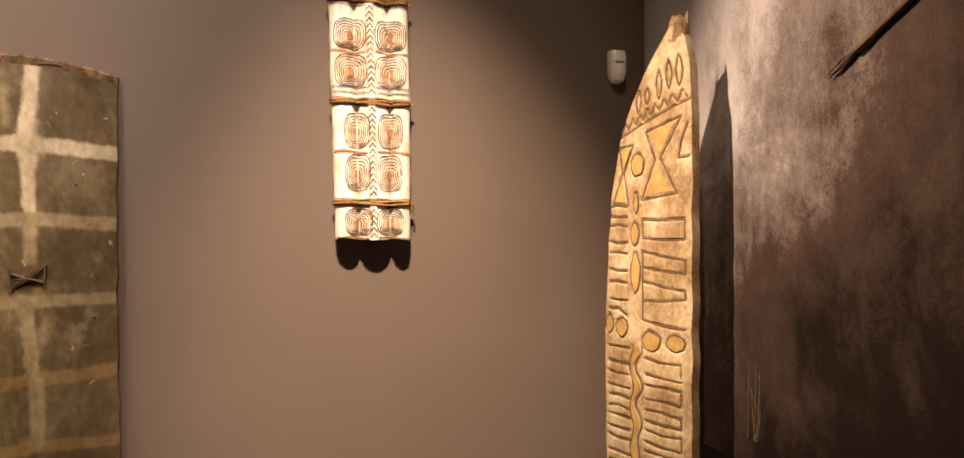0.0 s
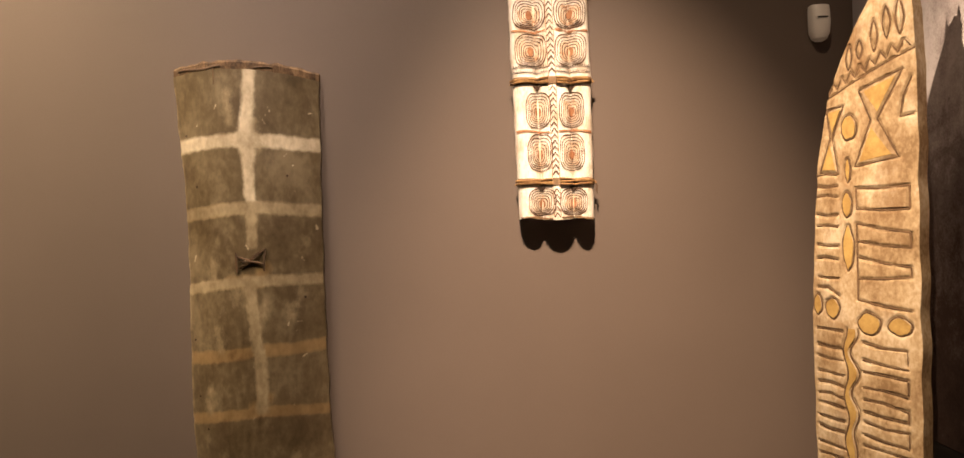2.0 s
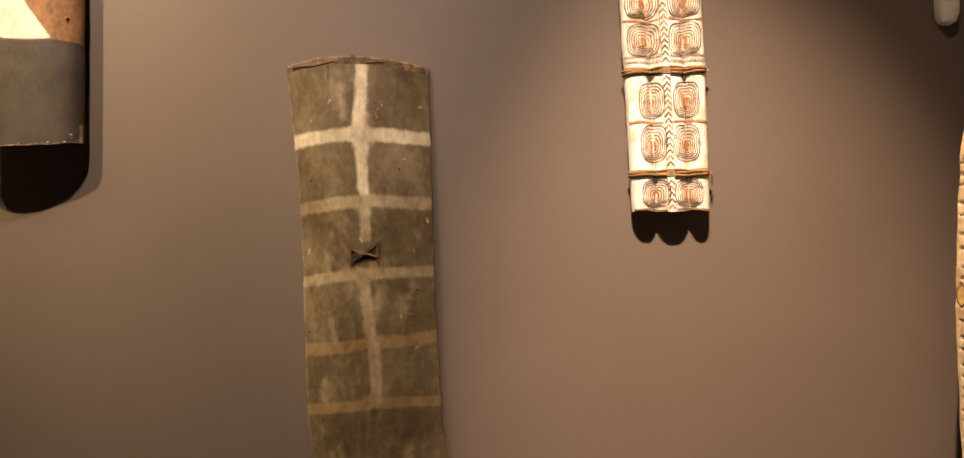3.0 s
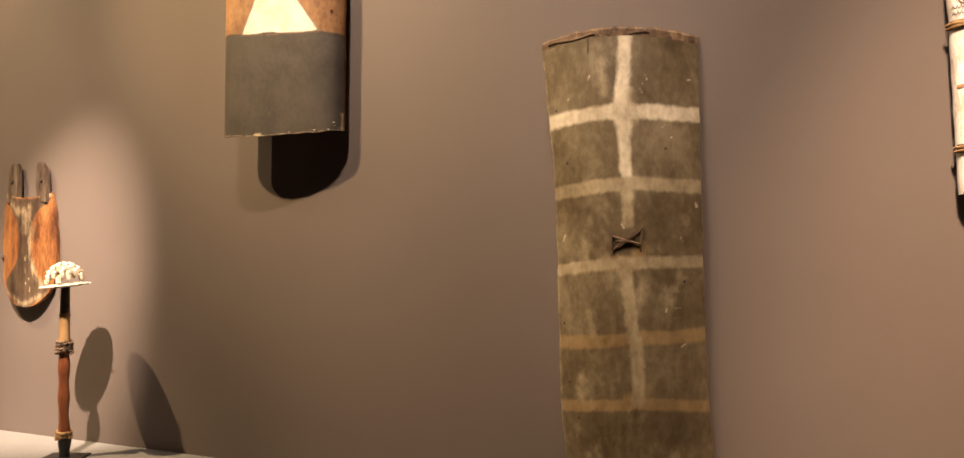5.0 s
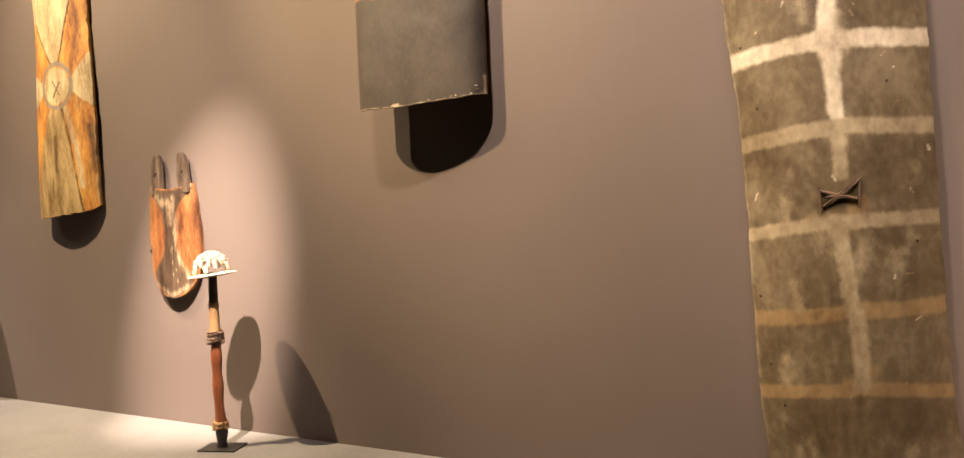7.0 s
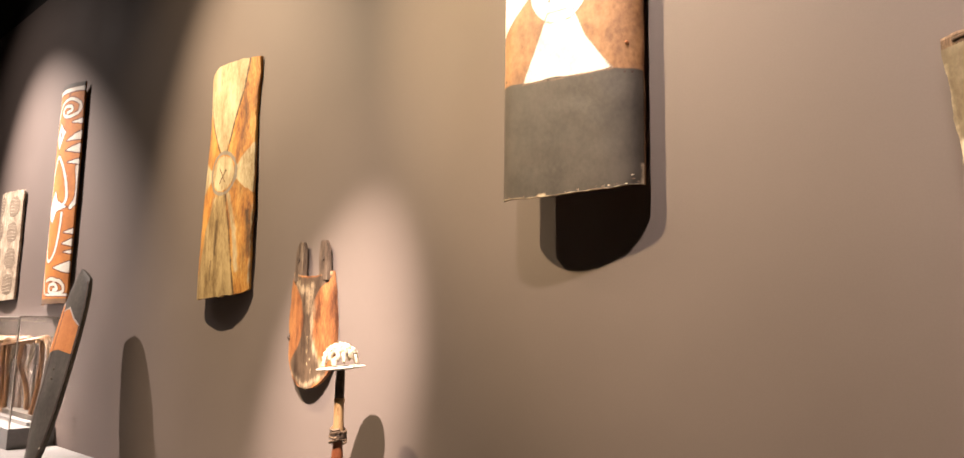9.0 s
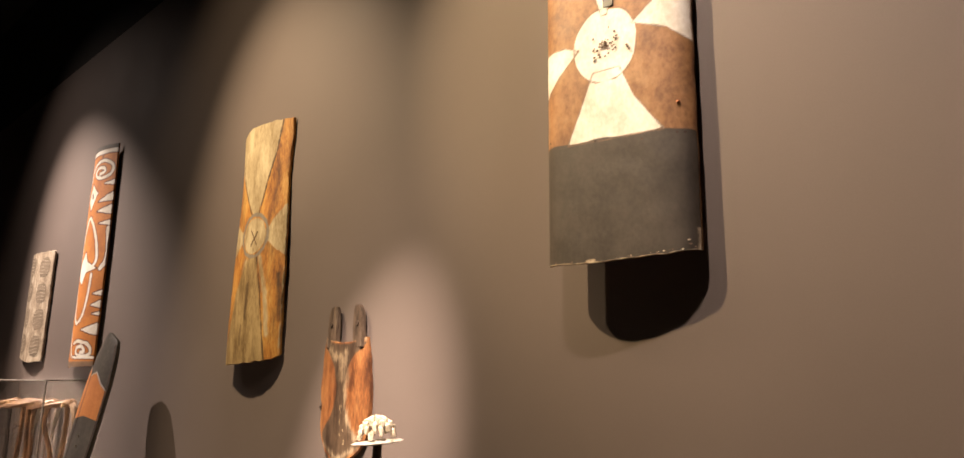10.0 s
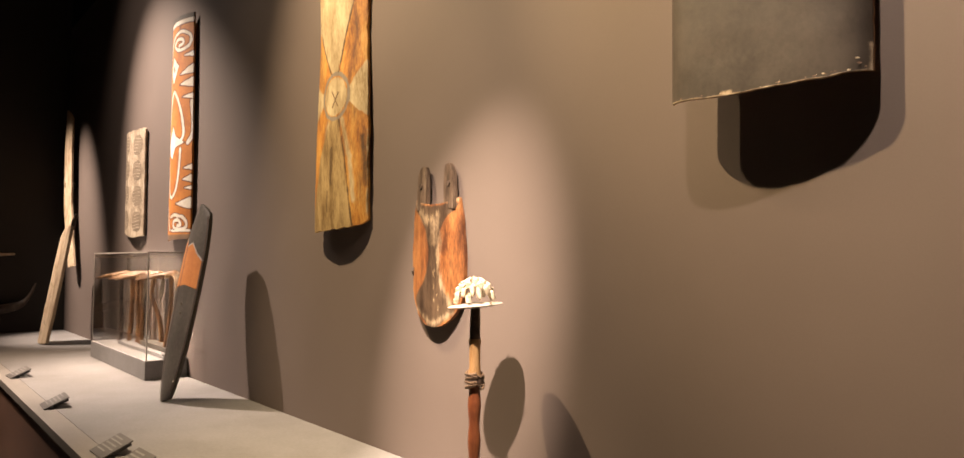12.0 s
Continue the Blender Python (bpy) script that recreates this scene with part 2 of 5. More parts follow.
def painted(sheet, owner, nu, nv, marks, mat, label, zone=None, unsure=0.004, dent=None):
    """A Sheet in one skin, its painted areas split off as parts of their own. marks: (layer, part name, label, points, half width, softness);
    half width 0 fills the outline. zone(x, z) names the bare part that a place belongs to (none: the body)."""
    ss = np.linspace(0, 1, nu + 1)
    xs, zs, ys = np.zeros((nv + 1, nu + 1)), np.zeros((nv + 1, nu + 1)), np.zeros((nv + 1, nu + 1))
    rag = np.zeros((nv + 1, nu + 1))
    for j in range(nv + 1):
        for i, s in enumerate(ss):
            z = sheet.low(s) + (sheet.high(s) - sheet.low(s)) * j / nv
            x = sheet.at(s, z)
            if i in (0, nu):
                x += sheet.ragged * (noise.noise((11 * z, 3 * s, sheet.seed)) + 0.5 * noise.noise((47 * z, 3 * s, sheet.seed)))
            if j in (0, nv):
                z += sheet.ragged * (noise.noise((23 * x, 5 * j, sheet.seed + 4)) + 0.5 * noise.noise((90 * x, 5 * j, sheet.seed)))
            xs[j, i], zs[j, i], ys[j, i] = x, z, -sheet.swell(s, z) + (dent(x, z) if dent else 0.0)
            rag[j, i] = noise.noise((28 * x, 28 * z, sheet.seed)) + 0.6 * noise.noise((95 * x, 95 * z, sheet.seed))
    weights = np.zeros((4, nv + 1, nu + 1))
    owner_of = np.full((nv + 1, nu + 1), -1)
    for k, (layer, name, words, points, half, soft) in enumerate(marks):
        points = [tuple(p) for p in points]
        gap = (line_gap(xs, zs, points) - half if half else area_gap(xs, zs, points)) + unsure * rag
        w = np.clip(0.5 - gap / soft, 0, 1)
        weights[layer] = np.maximum(weights[layer], w)
        if name:
            owner_of[w > 0.5] = k
    n = (nv + 1) * (nu + 1)
    verts = np.concatenate([np.stack([xs, ys, zs], -1).reshape(-1, 3), np.stack([xs, ys + sheet.thick, zs], -1).reshape(-1, 3)])
    colour = np.concatenate([weights.reshape(4, -1).T, np.zeros((n, 4))])
    groups = collections.defaultdict(list)
    w = nu + 1
    for j in range(nv):
        for i in range(nu):
            a = j * w + i
            k = int(owner_of[j, i])
            key = ("mark", k) if k >= 0 else ("bare", zone(xs[j, i], zs[j, i]) if zone else None)
            groups[key if key != ("bare", None) else "body"].append((a, a + 1, a + w + 1, a + w))
            groups["body"].append((n + a, n + a + w, n + a + w + 1, n + a + 1))
    for j in range(nv):
        for i, flip in ((0, False), (nu, True)):
            a = j * w + i
            quad = (a, a + w, n + a + w, n + a)
            groups["body"].append(quad[::-1] if flip else quad)
    for i in range(nu):
        for j, flip in ((0, True), (nv, False)):
            a = j * w + i
            quad = (a, a + 1, n + a + 1, n + a)
            groups["body"].append(quad[::-1] if not flip else quad)
    for key, faces in groups.items():
        used = sorted({v for f in faces for v in f})
        index = {v: q for q, v in enumerate(used)}
        if key == "body":
            name, words = "body", label
        elif key[0] == "mark":
            name, words = marks[key[1]][1], marks[key[1]][2]
        else:
            name, words = key[1][0], key[1][1]
        data = bpy.data.meshes.new(name)
        data.from_pydata(verts[used].tolist(), [], [tuple(index[v] for v in f) for f in faces])
        data.attributes.new("paint", "FLOAT_COLOR", "POINT").data.foreach_set("color", colour[used].ravel())
        data.materials.append(mat)
        smooth(data, 50)
        ob = new(name, data)
        ob.parent = owner
        tagged(ob, words)


def ring_points(cx, cz, rx, rz, n=28, square=2.0, turn=0.0, jitter=0.0, seed=0.0):
    """A ring between an ellipse (2) and a rounded box (4 and more)."""
    out = []
    for k in range(n):
        a = 2 * math.pi * k / n + turn
        c, s = math.cos(a), math.sin(a)
        r = (abs(c) ** square + abs(s) ** square) ** (-1 / square)
        r *= 1 + jitter * noise.noise((2 * c + seed, 2 * s, seed))
        out.append((cx + rx * r * c, cz + rz * r * s))
    return out


# ---- the hall ----
single("floor", box(-11.8, 1.7, -6.2, 0.25, -0.1, 0.0), FLOOR, label="dark polished gallery floor", category="floor", kind="structure")
single("wall_north", box(-11.8, 1.66, 0.0, 0.25, 0.0, 4.5), WALL, label="long taupe painted gallery wall", category="wall", kind="structure")
single("wall_east", box(1.413, 1.66, -6.2, -0.002, 0.0, 6.0), DARK_WALL, label="dark side wall behind the mural", category="wall", kind="structure")
single("wall_west", box(-11.8, -11.55, -6.2, -0.002, 0.0, 6.0), DARK_WALL, label="dark end wall of the gallery", category="wall", kind="structure")
single("wall_south", box(-11.548, 1.411, -6.2, -5.95, 0.0, 6.0), DARK_WALL, label="dark wall behind the visitor", category="wall", kind="structure")
single("trim_upper", box(-11.8, 1.411, 0.004, 0.25, 4.502, 6.0), BLACK_CEILING, label="black unlit band above the wall", category="wall", kind="structure")
single("ceiling", box(-11.8, 1.66, -6.2, 0.25, 6.002, 6.15), BLACK_CEILING, label="black unlit ceiling", category="ceiling", kind="structure")

plinth = thing("plinth", pose(0, 0, 0), "long low grey display plinth with brown front", "plinth", kind="structure")
part("top_slab", box(-11.546, 1.409, -1.0, -0.003, 0.55, 0.6, 0.002), PLINTH_TOP, plinth, "pale grey painted top", soft=False)
part("edge_rail", box(-11.546, 1.409, -1.112, -1.0005, 0.55, 0.598, 0.001), PLINTH_RAIL, plinth, "grey front rail that carries the labels", soft=False)
part("front_panel", box(-11.546, 1.409, -1.10, -1.06, 0.002, 0.548, 0.0), PLINTH_FRONT, plinth, "reddish brown front panel", soft=False)


# ---- paints and woods of the exhibits ----
CHALK = material("chalk_white_paint", [(0.62, 0.53, 0.43), (0.84, 0.80, 0.75), (0.88, 0.86, 0.82)], 9.0, (2, 2, 0.8), bump=0.3, fine=70, rough=0.85, spread=0.42, stain=(0.40, 0.25, 0.14), stain_scale=7, stain_amount=0.45)
SOOT = material("soot_black_line", [(0.030, 0.018, 0.012), (0.085, 0.050, 0.032)], 20, bump=0.1, rough=0.8)
CLAY_RED = material("faded_clay_red", [(0.30, 0.13, 0.065), (0.46, 0.24, 0.13)], 20, bump=0.2, rough=0.85)
FADED_RED = material("thin_rust_wash", [(0.50, 0.30, 0.18), (0.72, 0.58, 0.46), (0.80, 0.72, 0.62)], 26, bump=0.2, rough=0.85, spread=0.6)
RUST = material("rust_orange_paint", [(0.36, 0.13, 0.05), (0.52, 0.21, 0.08)], 14, bump=0.2, rough=0.8)
CORD = material("cane_binding", [(0.20, 0.10, 0.04), (0.42, 0.26, 0.11)], 30, (1, 1, 1), bump=0.4, fine=200, rough=0.7)
DARK_CORD = material("dark_fibre_cord", [(0.06, 0.035, 0.02), (0.15, 0.09, 0.05)], 30, bump=0.4, fine=200, rough=0.8)
BARK = material("worn_bark_wood", [(0.10, 0.06, 0.035), (0.22, 0.14, 0.08), (0.34, 0.23, 0.13)], 8, (2.5, 2.5, 0.8), bump=0.6, fine=60, rough=0.85)
BROWN_LINE = material("thin_brown_line", [(0.045, 0.026, 0.017), (0.17, 0.098, 0.060)], 40, bump=0.1, rough=0.8, spread=0.7)
TAN = material("pale_tan_wood", [(0.23, 0.148, 0.073), (0.43, 0.320, 0.190), (0.60, 0.505, 0.365)], 7, (1.7, 1.7, 1.1), bump=0.4, fine=70, rough=0.8, stain=(0.19, 0.105, 0.045), stain_scale=5, stain_amount=0.75)
GROOVE = material("dark_carved_line", [(0.085, 0.048, 0.024), (0.17, 0.10, 0.052)], 22, bump=0.3, rough=0.85)
YELLOW = material("yellow_ochre_paint", [(0.33, 0.20, 0.060), (0.50, 0.345, 0.120)], 16, bump=0.25, rough=0.8)
SLATE = material("slate_grey_paint", [(0.040, 0.033, 0.026), (0.072, 0.061, 0.049), (0.115, 0.099, 0.081)], 4.0, bump=0.4, fine=40, rough=0.55, spread=0.55, stain=(0.055, 0.046, 0.038), stain_scale=4, stain_amount=0.4)
CREAM = material("aged_cream_paint", [(0.36, 0.27, 0.14), (0.61, 0.53, 0.36), (0.70, 0.63, 0.47)], 6, (2, 2, 0.7), bump=0.35, fine=70, rough=0.8, spread=0.45, stain=(0.27, 0.16, 0.065), stain_scale=7, stain_amount=0.75)
BEIGE = material("streaked_beige_paint", [(0.12, 0.075, 0.030), (0.33, 0.245, 0.12), (0.52, 0.42, 0.26)], 6, (3, 3, 0.4), bump=0.35, fine=70, rough=0.8, spread=0.45)
ASH = material("ash_grey_line", [(0.17, 0.14, 0.11), (0.28, 0.23, 0.18)], 20, bump=0.2, rough=0.85)
PATINA = material("crusted_grey_brown", [(0.065, 0.040, 0.025), (0.15, 0.098, 0.062), (0.36, 0.27, 0.18)], 14, (1.5, 1.5, 0.8), bump=0.8, fine=60, rough=0.55, spread=0.5)
DARK_WOOD = material("dark_smoked_wood", [(0.030, 0.019, 0.013), (0.075, 0.048, 0.032)], 8, UP, bump=0.35, fine=60, rough=0.6)
VERMILION = material("vermilion_paint", [(0.44, 0.140, 0.022), (0.58, 0.215, 0.042)], 7, bump=0.2, rough=0.75, stain=(0.33, 0.09, 0.025), stain_scale=6, stain_amount=0.5)
BONE = material("bone_white_shell", [(0.30, 0.22, 0.13), (0.72, 0.65, 0.52)], 40, bump=0.5, rough=0.45)
STONE = material("pale_grey_stone", [(0.33, 0.29, 0.25), (0.45, 0.41, 0.36)], 12, bump=0.2, rough=0.6)
BAMBOO = material("pale_bamboo", [(0.27, 0.145, 0.058), (0.40, 0.245, 0.112)], 10, UP, bump=0.2, rough=0.5)
RED_STICK = material("polished_red_wood", [(0.14, 0.040, 0.016), (0.25, 0.085, 0.032)], 8, UP, bump=0.25, rough=0.4)
BLACK_STEEL = material("black_steel", [(0.012, 0.011, 0.010), (0.022, 0.020, 0.018)], 10, bump=0.05, rough=0.45)
GREY_RELIEF = material("grey_carved_wood", [(0.19, 0.142, 0.095), (0.31, 0.242, 0.17), (0.46, 0.385, 0.29)], 9, (1.5, 1.5, 0.8), bump=0.5, fine=60, rough=0.8, spread=0.5)
GREY_HOLLOW = material("grey_brown_hatched_wood", [(0.14, 0.104, 0.070), (0.235, 0.182, 0.127)], 9, (0.6, 0.6, 6), bump=0.6, fine=40, rough=0.85)
WEATHERED = material("weathered_tan_plank", [(0.27, 0.18, 0.11), (0.46, 0.345, 0.225), (0.55, 0.43, 0.30)], 7, (2.5, 2.5, 0.5), bump=0.5, fine=60, rough=0.8, stain=(0.48, 0.40, 0.29), stain_scale=5, stain_amount=0.4)
ADZE_WOOD = material("golden_brown_haft", [(0.075, 0.030, 0.010), (0.175, 0.080, 0.027), (0.28, 0.142, 0.053)], 9, UP, bump=0.25, rough=0.5)
WHITE_PLASTIC = material("white_plastic", [(0.84, 0.83, 0.81), (0.87, 0.86, 0.84)], 8, bump=0.0, rough=0.35)
DARK_SLOT = material("dark_plastic_slot", [(0.02, 0.02, 0.02), (0.03, 0.03, 0.03)], 8, bump=0.0, rough=0.4)
CARD = material("grey_caption_card", [(0.090, 0.082, 0.078), (0.12, 0.110, 0.104)], 8, bump=0.05, rough=0.45)
INK = material("pale_caption_ink", [(0.22, 0.21, 0.20), (0.28, 0.27, 0.26)], 8, bump=0.0, rough=0.6)
GLASS = glass_material()


def hole(sheet, x, z, r=0.004):
    return sheet.fill(ring_points(x, z, r, r, 10), 0.0035, 0.1)


def wall_mount(owner, z, deep, x=0.0):
    part("wall_mount", box(x - 0.02, x + 0.02, -deep, 0.0, z - 0.03, z + 0.03, 0.002), BLACK_STEEL, owner, "hidden black steel mount", soft=False)


# ---- three-lobed shield with painted spirals and cane bindings ----
def lobed(s, z):
    for a, b in ((0.0, 0.31), (0.31, 0.73), (0.73, 1.0)):
        if s <= b:
            t = (s - a) / (b - a)
            return 0.040 + 0.034 * (1 - (2 * t - 1) ** 2) ** 0.6 * (1.15 if a == 0.31 else 1.0)
    return 0.040


bark_shield = thing("bark_shield", pose(0.292, 0, 1.655), "white-painted three-lobed shield with dark spiral rings and cane bindings", "shield")
lobes = Sheet(steps_of([(0, -0.131), (0.87, -0.166), (1.2, -0.172)]), steps_of([(0, 0.137), (0.5, 0.133), (0.87, 0.120), (1.2, 0.112)]), lambda s: 0.004 * math.sin(9 * s), lambda s: 1.16 + 0.02 * math.sin(5 * s), lobed, 0.012, 0.004, 1.0)
part("body", lobes.body(48, 60), CHALK, bark_shield, "chalk-white lobed front")
BINDINGS = (0.133, 0.494, 0.863)
for row, (z, rx, rz, lx, rx2) in enumerate(((0.062, 0.047, 0.047, 0.31, 0.72), (0.237, 0.043, 0.064, 0.31, 0.72), (0.389, 0.043, 0.062, 0.31, 0.73), (0.604, 0.055, 0.057, 0.25, 0.75), (0.735, 0.056, 0.054, 0.25, 0.76), (0.955, 0.052, 0.056, 0.26, 0.74), (1.085, 0.052, 0.054, 0.26, 0.74))):
    for col, share in enumerate((lx, rx2)):
        cx = lobes.at(share, z)
        bm = bmesh.new()
        count = 6
        part("ring_wash", lobes.fill(ring_points(cx, z - 0.005, 0.66 * rx, 0.66 * rz, 24, 2.6, 0, 0.35, 3 * row + col), 0.0012, 0.008), FADED_RED, bark_shield, "faded rust wash inside the rings")
        for k in range(count):
            f = 1 - 0.148 * k
            ring = ring_points(cx + 0.002 * k * (1 if col else -1) * 0.3, z - 0.0016 * k, rx * f, rz * f, 40, 3.2, 0, 0.06, 5 * row + 2 * col + 0.3 * k)
            lobes.stroke(ring, 0.0028 if k else 0.0036, 0.0022, True, bm, 0.7)
        part("ring_motif", bm, BROWN_LINE, bark_shield, "dark painted concentric rings")
        part("ring_centre", lobes.fill(ring_points(cx, z - 0.006, 0.011, 0.017, 16, 2, 0, 0.4, row + col), 0.003, 0.006), CLAY_RED, bark_shield, "rust-orange ring centre")
for k in range(52):
    z = 0.012 + 0.0215 * k
    if min(abs(z - b) for b in BINDINGS) < 0.02:
        continue
    x = lobes.at(0.5, z)
    part("chevron", lobes.stroke([(x + 0.0105 * t, z + 0.010 - 0.016 * abs(t)) for t in (-1, -0.6, -0.2, 0, 0.2, 0.6, 1)], 0.0040, 0.0024, False, None, 0.6), BROWN_LINE, bark_shield)
for share in (0.455, 0.545):
    part("spine_edge", lobes.stroke([(lobes.at(share, z), z) for z in np.linspace(0.01, 1.14, 60)], 0.0022, 0.002), CLAY_RED, bark_shield, "thin rust line")
for z in (0.004, 0.312, 0.672, 1.02):
    for a, b in ((0.02, 0.44), (0.56, 0.98)):
        part("divider", lobes.stroke([(lobes.at(s, z), z + 0.003 * math.sin(11 * s + 40 * z)) for s in np.linspace(a, b, 26)], 0.007, 0.0022, shaky=0.9), CLAY_RED if z > 0.01 else BARK, bark_shield, "rust-brown dividing line")
for z in (0.527, 0.545, 0.842):
    bm = bmesh.new()
    for k in range(34):
        s = 0.03 + 0.94 * k / 33
        if abs(s - 0.5) > 0.05:
            x = lobes.at(s, z)
            lobes.stroke([(x - 0.003, z - 0.006), (x, z + 0.005), (x + 0.003, z - 0.006)], 0.0026, 0.0024, False, bm)
    tagged(part("zigzag_band", bm, SOOT, bark_shield), kind="stuff")
for z in BINDINGS:
    groove = part("binding_groove", lobes.stroke([(lobes.at(s, z), z) for s in np.linspace(0.0, 1.0, 48)], 0.026, 0.0026), BARK, bark_shield, "brown stripe under the cane")
    for a, b in ((-0.02, 0.45), (0.55, 1.03)):
        for k, dz in enumerate((-0.007, 0.0, 0.0075)):
            pts = [lobes.face(lobes.at(s, z), z + dz + 0.003 * math.sin(7 * s + 2 * k), 0.007) for s in np.linspace(max(a, 0), min(b, 1), 22)]
            if a < 0:
                pts.insert(0, pts[0] + Vector((-0.006, 0.012, 0)))
            else:
                pts.append(pts[-1] + Vector((0.010, 0.004, 0.004 - 0.006 * k)))
            part("cane_strand", tube(pts, [0.0036] * len(pts), 6), CORD, groove, "cane strand")
    for share in (0.31, 0.73):
        x = lobes.at(share, z)
        part("lashing_notch", lobes.fill([(x - 0.016, z - 0.016), (x + 0.016, z - 0.016), (x + 0.004, z - 0.034), (x - 0.004, z - 0.034)], 0.004, 0.006), SOOT, bark_shield, "dark notch below the binding")
wall_mount(bark_shield, 0.9, 0.06)
pts = [lobes.face(lobes.at(1.0, 0.133), 0.13, 0.004) + Vector(d) for d in ((0.004, 0, 0), (0.012, -0.002, -0.012), (0.010, 0.0, -0.03), (0.013, 0.0, -0.042))]
part("loose_end", tube(pts, [0.003, 0.003, 0.0035, 0.001], 6), DARK_CORD, bark_shield, "frayed loose cord end")

# ---- tall grey shield with cream cross bands, standing on the plinth ----
banded_shield = thing("banded_shield", pose(-0.815, 0, 0.6), "tall dusty grey shield with cream bands, standing on plinth", "shield")
tall = Sheet(steps_of([(0, -0.185), (0.15, -0.200), (0.35, -0.215), (0.55, -0.222), (0.8, -0.227), (1.0, -0.230), (1.2, -0.241), (1.38, -0.257), (1.62, -0.280)]), steps_of([(0, 0.305), (0.21, 0.288), (0.36, 0.274), (0.62, 0.264), (0.86, 0.259), (1.2, 0.252), (1.62, 0.246)]), lambda s: 0.0, lambda s: 1.592 - 0.018 * s + 0.022 * (1 - (2 * s - 1) ** 2), lambda s, z: 0.050 - 0.026 * s + 0.080 * (1 - (2 * s - 1) ** 2) + 0.004 * math.sin(5 * z + 3 * s), 0.014, 0.005, 7.0)
BANDED = material("dusty_banded_bark", [(0.058, 0.039, 0.018), (0.118, 0.087, 0.047), (0.198, 0.155, 0.095)], 4.5, (1.5, 1.5, 1.0), bump=0.5, fine=34, rough=0.46, spread=0.62, stain=(0.046, 0.027, 0.012), stain_scale=3.6, stain_amount=0.8,
    layers=(((0.22, 0.160, 0.090), (0.66, 0.58, 0.44), 0.80), ((0.140, 0.086, 0.036), (0.290, 0.200, 0.098), 0.85), ((0.035, 0.020, 0.010), (0.07, 0.042, 0.022), 0.6), ((0.135, 0.098, 0.052), (0.40, 0.325, 0.210), 0.95)))
BAND_LINES = (
    ((-0.29, 1.332), (-0.235, 1.338), (-0.102, 1.349), (0.009, 1.353), (0.118, 1.345), (0.27, 1.336)),
    ((-0.26, 1.084), (-0.209, 1.091), (-0.104, 1.102), (0.026, 1.115), (0.136, 1.107), (0.27, 1.098)),
    ((-0.25, 0.818), (-0.215, 0.823), (-0.092, 0.841), (0.016, 0.852), (0.134, 0.852), (0.28, 0.854)),
    ((-0.25, 0.568), (-0.216, 0.572), (-0.07, 0.588), (0.042, 0.604), (0.161, 0.608), (0.28, 0.620)),
    ((-0.25, 0.354), (-0.212, 0.358), (-0.071, 0.375), (0.054, 0.391), (0.159, 0.389), (0.29, 0.380)))
WHITE_BAND, CLAY_BAND, PALE_BAND = "rubbed chalk-white cross band", "rubbed clay-ochre cross band", "worn pale cross band"
band_marks = [
    (0, "chalk_band", WHITE_BAND, BAND_LINES[0], 0.024, 0.024),
    (0, "chalk_band", "rubbed chalk-white upright band", ((0.022, 1.64), (0.018, 1.50), (0.010, 1.40)), 0.021, 0.028),
    (0, "chalk_band", "rubbed chalk-white upright band", ((0.012, 1.33), (0.019, 1.232), (0.026, 1.125)), 0.019, 0.022),
    (0, "chalk_band", "chalk-white crossing", [(-0.085, 1.352), (-0.018, 1.382), (-0.010, 1.44), (0.036, 1.44), (0.040, 1.382), (0.10, 1.350), (0.042, 1.322), (0.040, 1.26), (-0.002, 1.26), (-0.014, 1.322)], 0, 0.026),
    (3, "chalk_band", PALE_BAND, BAND_LINES[1], 0.022, 0.024),
    (0, "", "", ((0.03, 1.114), (0.20, 1.104)), 0.010, 0.024),
    (1, "", "", ((-0.24, 1.085), (-0.15, 1.097), (-0.08, 1.104)), 0.020, 0.026),
    (3, "chalk_band", PALE_BAND, ((0.026, 1.115), (0.029, 1.05), (0.030, 0.985)), 0.018, 0.024),
    (3, "chalk_band", PALE_BAND, BAND_LINES[2], 0.019, 0.024),
    (0, "", "", ((-0.23, 0.822), (-0.12, 0.838)), 0.012, 0.022),
    (1, "", "", ((-0.05, 0.850), (0.05, 0.852), (0.07, 0.90)), 0.022, 0.040),
    (0, "", "", ((0.14, 0.856), (0.26, 0.858)), 0.006, 0.018),
    (3, "chalk_band", PALE_BAND, ((0.016, 0.845), (0.028, 0.735), (0.040, 0.612)), 0.021, 0.024),
    (0, "", "", ((0.020, 0.80), (0.046, 0.64)), 0.008, 0.022),
    (1, "chalk_band", CLAY_BAND, BAND_LINES[3], 0.022, 0.022),
    (0, "", "", ((0.15, 0.618), (0.27, 0.628)), 0.005, 0.018),
    (3, "chalk_band", PALE_BAND, ((0.046, 0.60), (0.058, 0.493), (0.057, 0.40)), 0.022, 0.026),
    (1, "chalk_band", CLAY_BAND, BAND_LINES[4], 0.019, 0.022),
    (1, "", "", ((0.03, 0.40), (0.075, 0.44)), 0.020, 0.040),
    (3, "", "", ((-0.272, 1.55), (-0.242, 1.20), (-0.228, 0.9), (-0.21, 0.2)), 0.002, 0.024)]


def bare_field(x, z):
    row = sum(z > np.interp(x, [p[0] for p in line], [p[1] for p in line]) for line in BAND_LINES)
    return ("dark_field", "dusty grey-green painted field", int(row), x > 0.025 and row > 0)


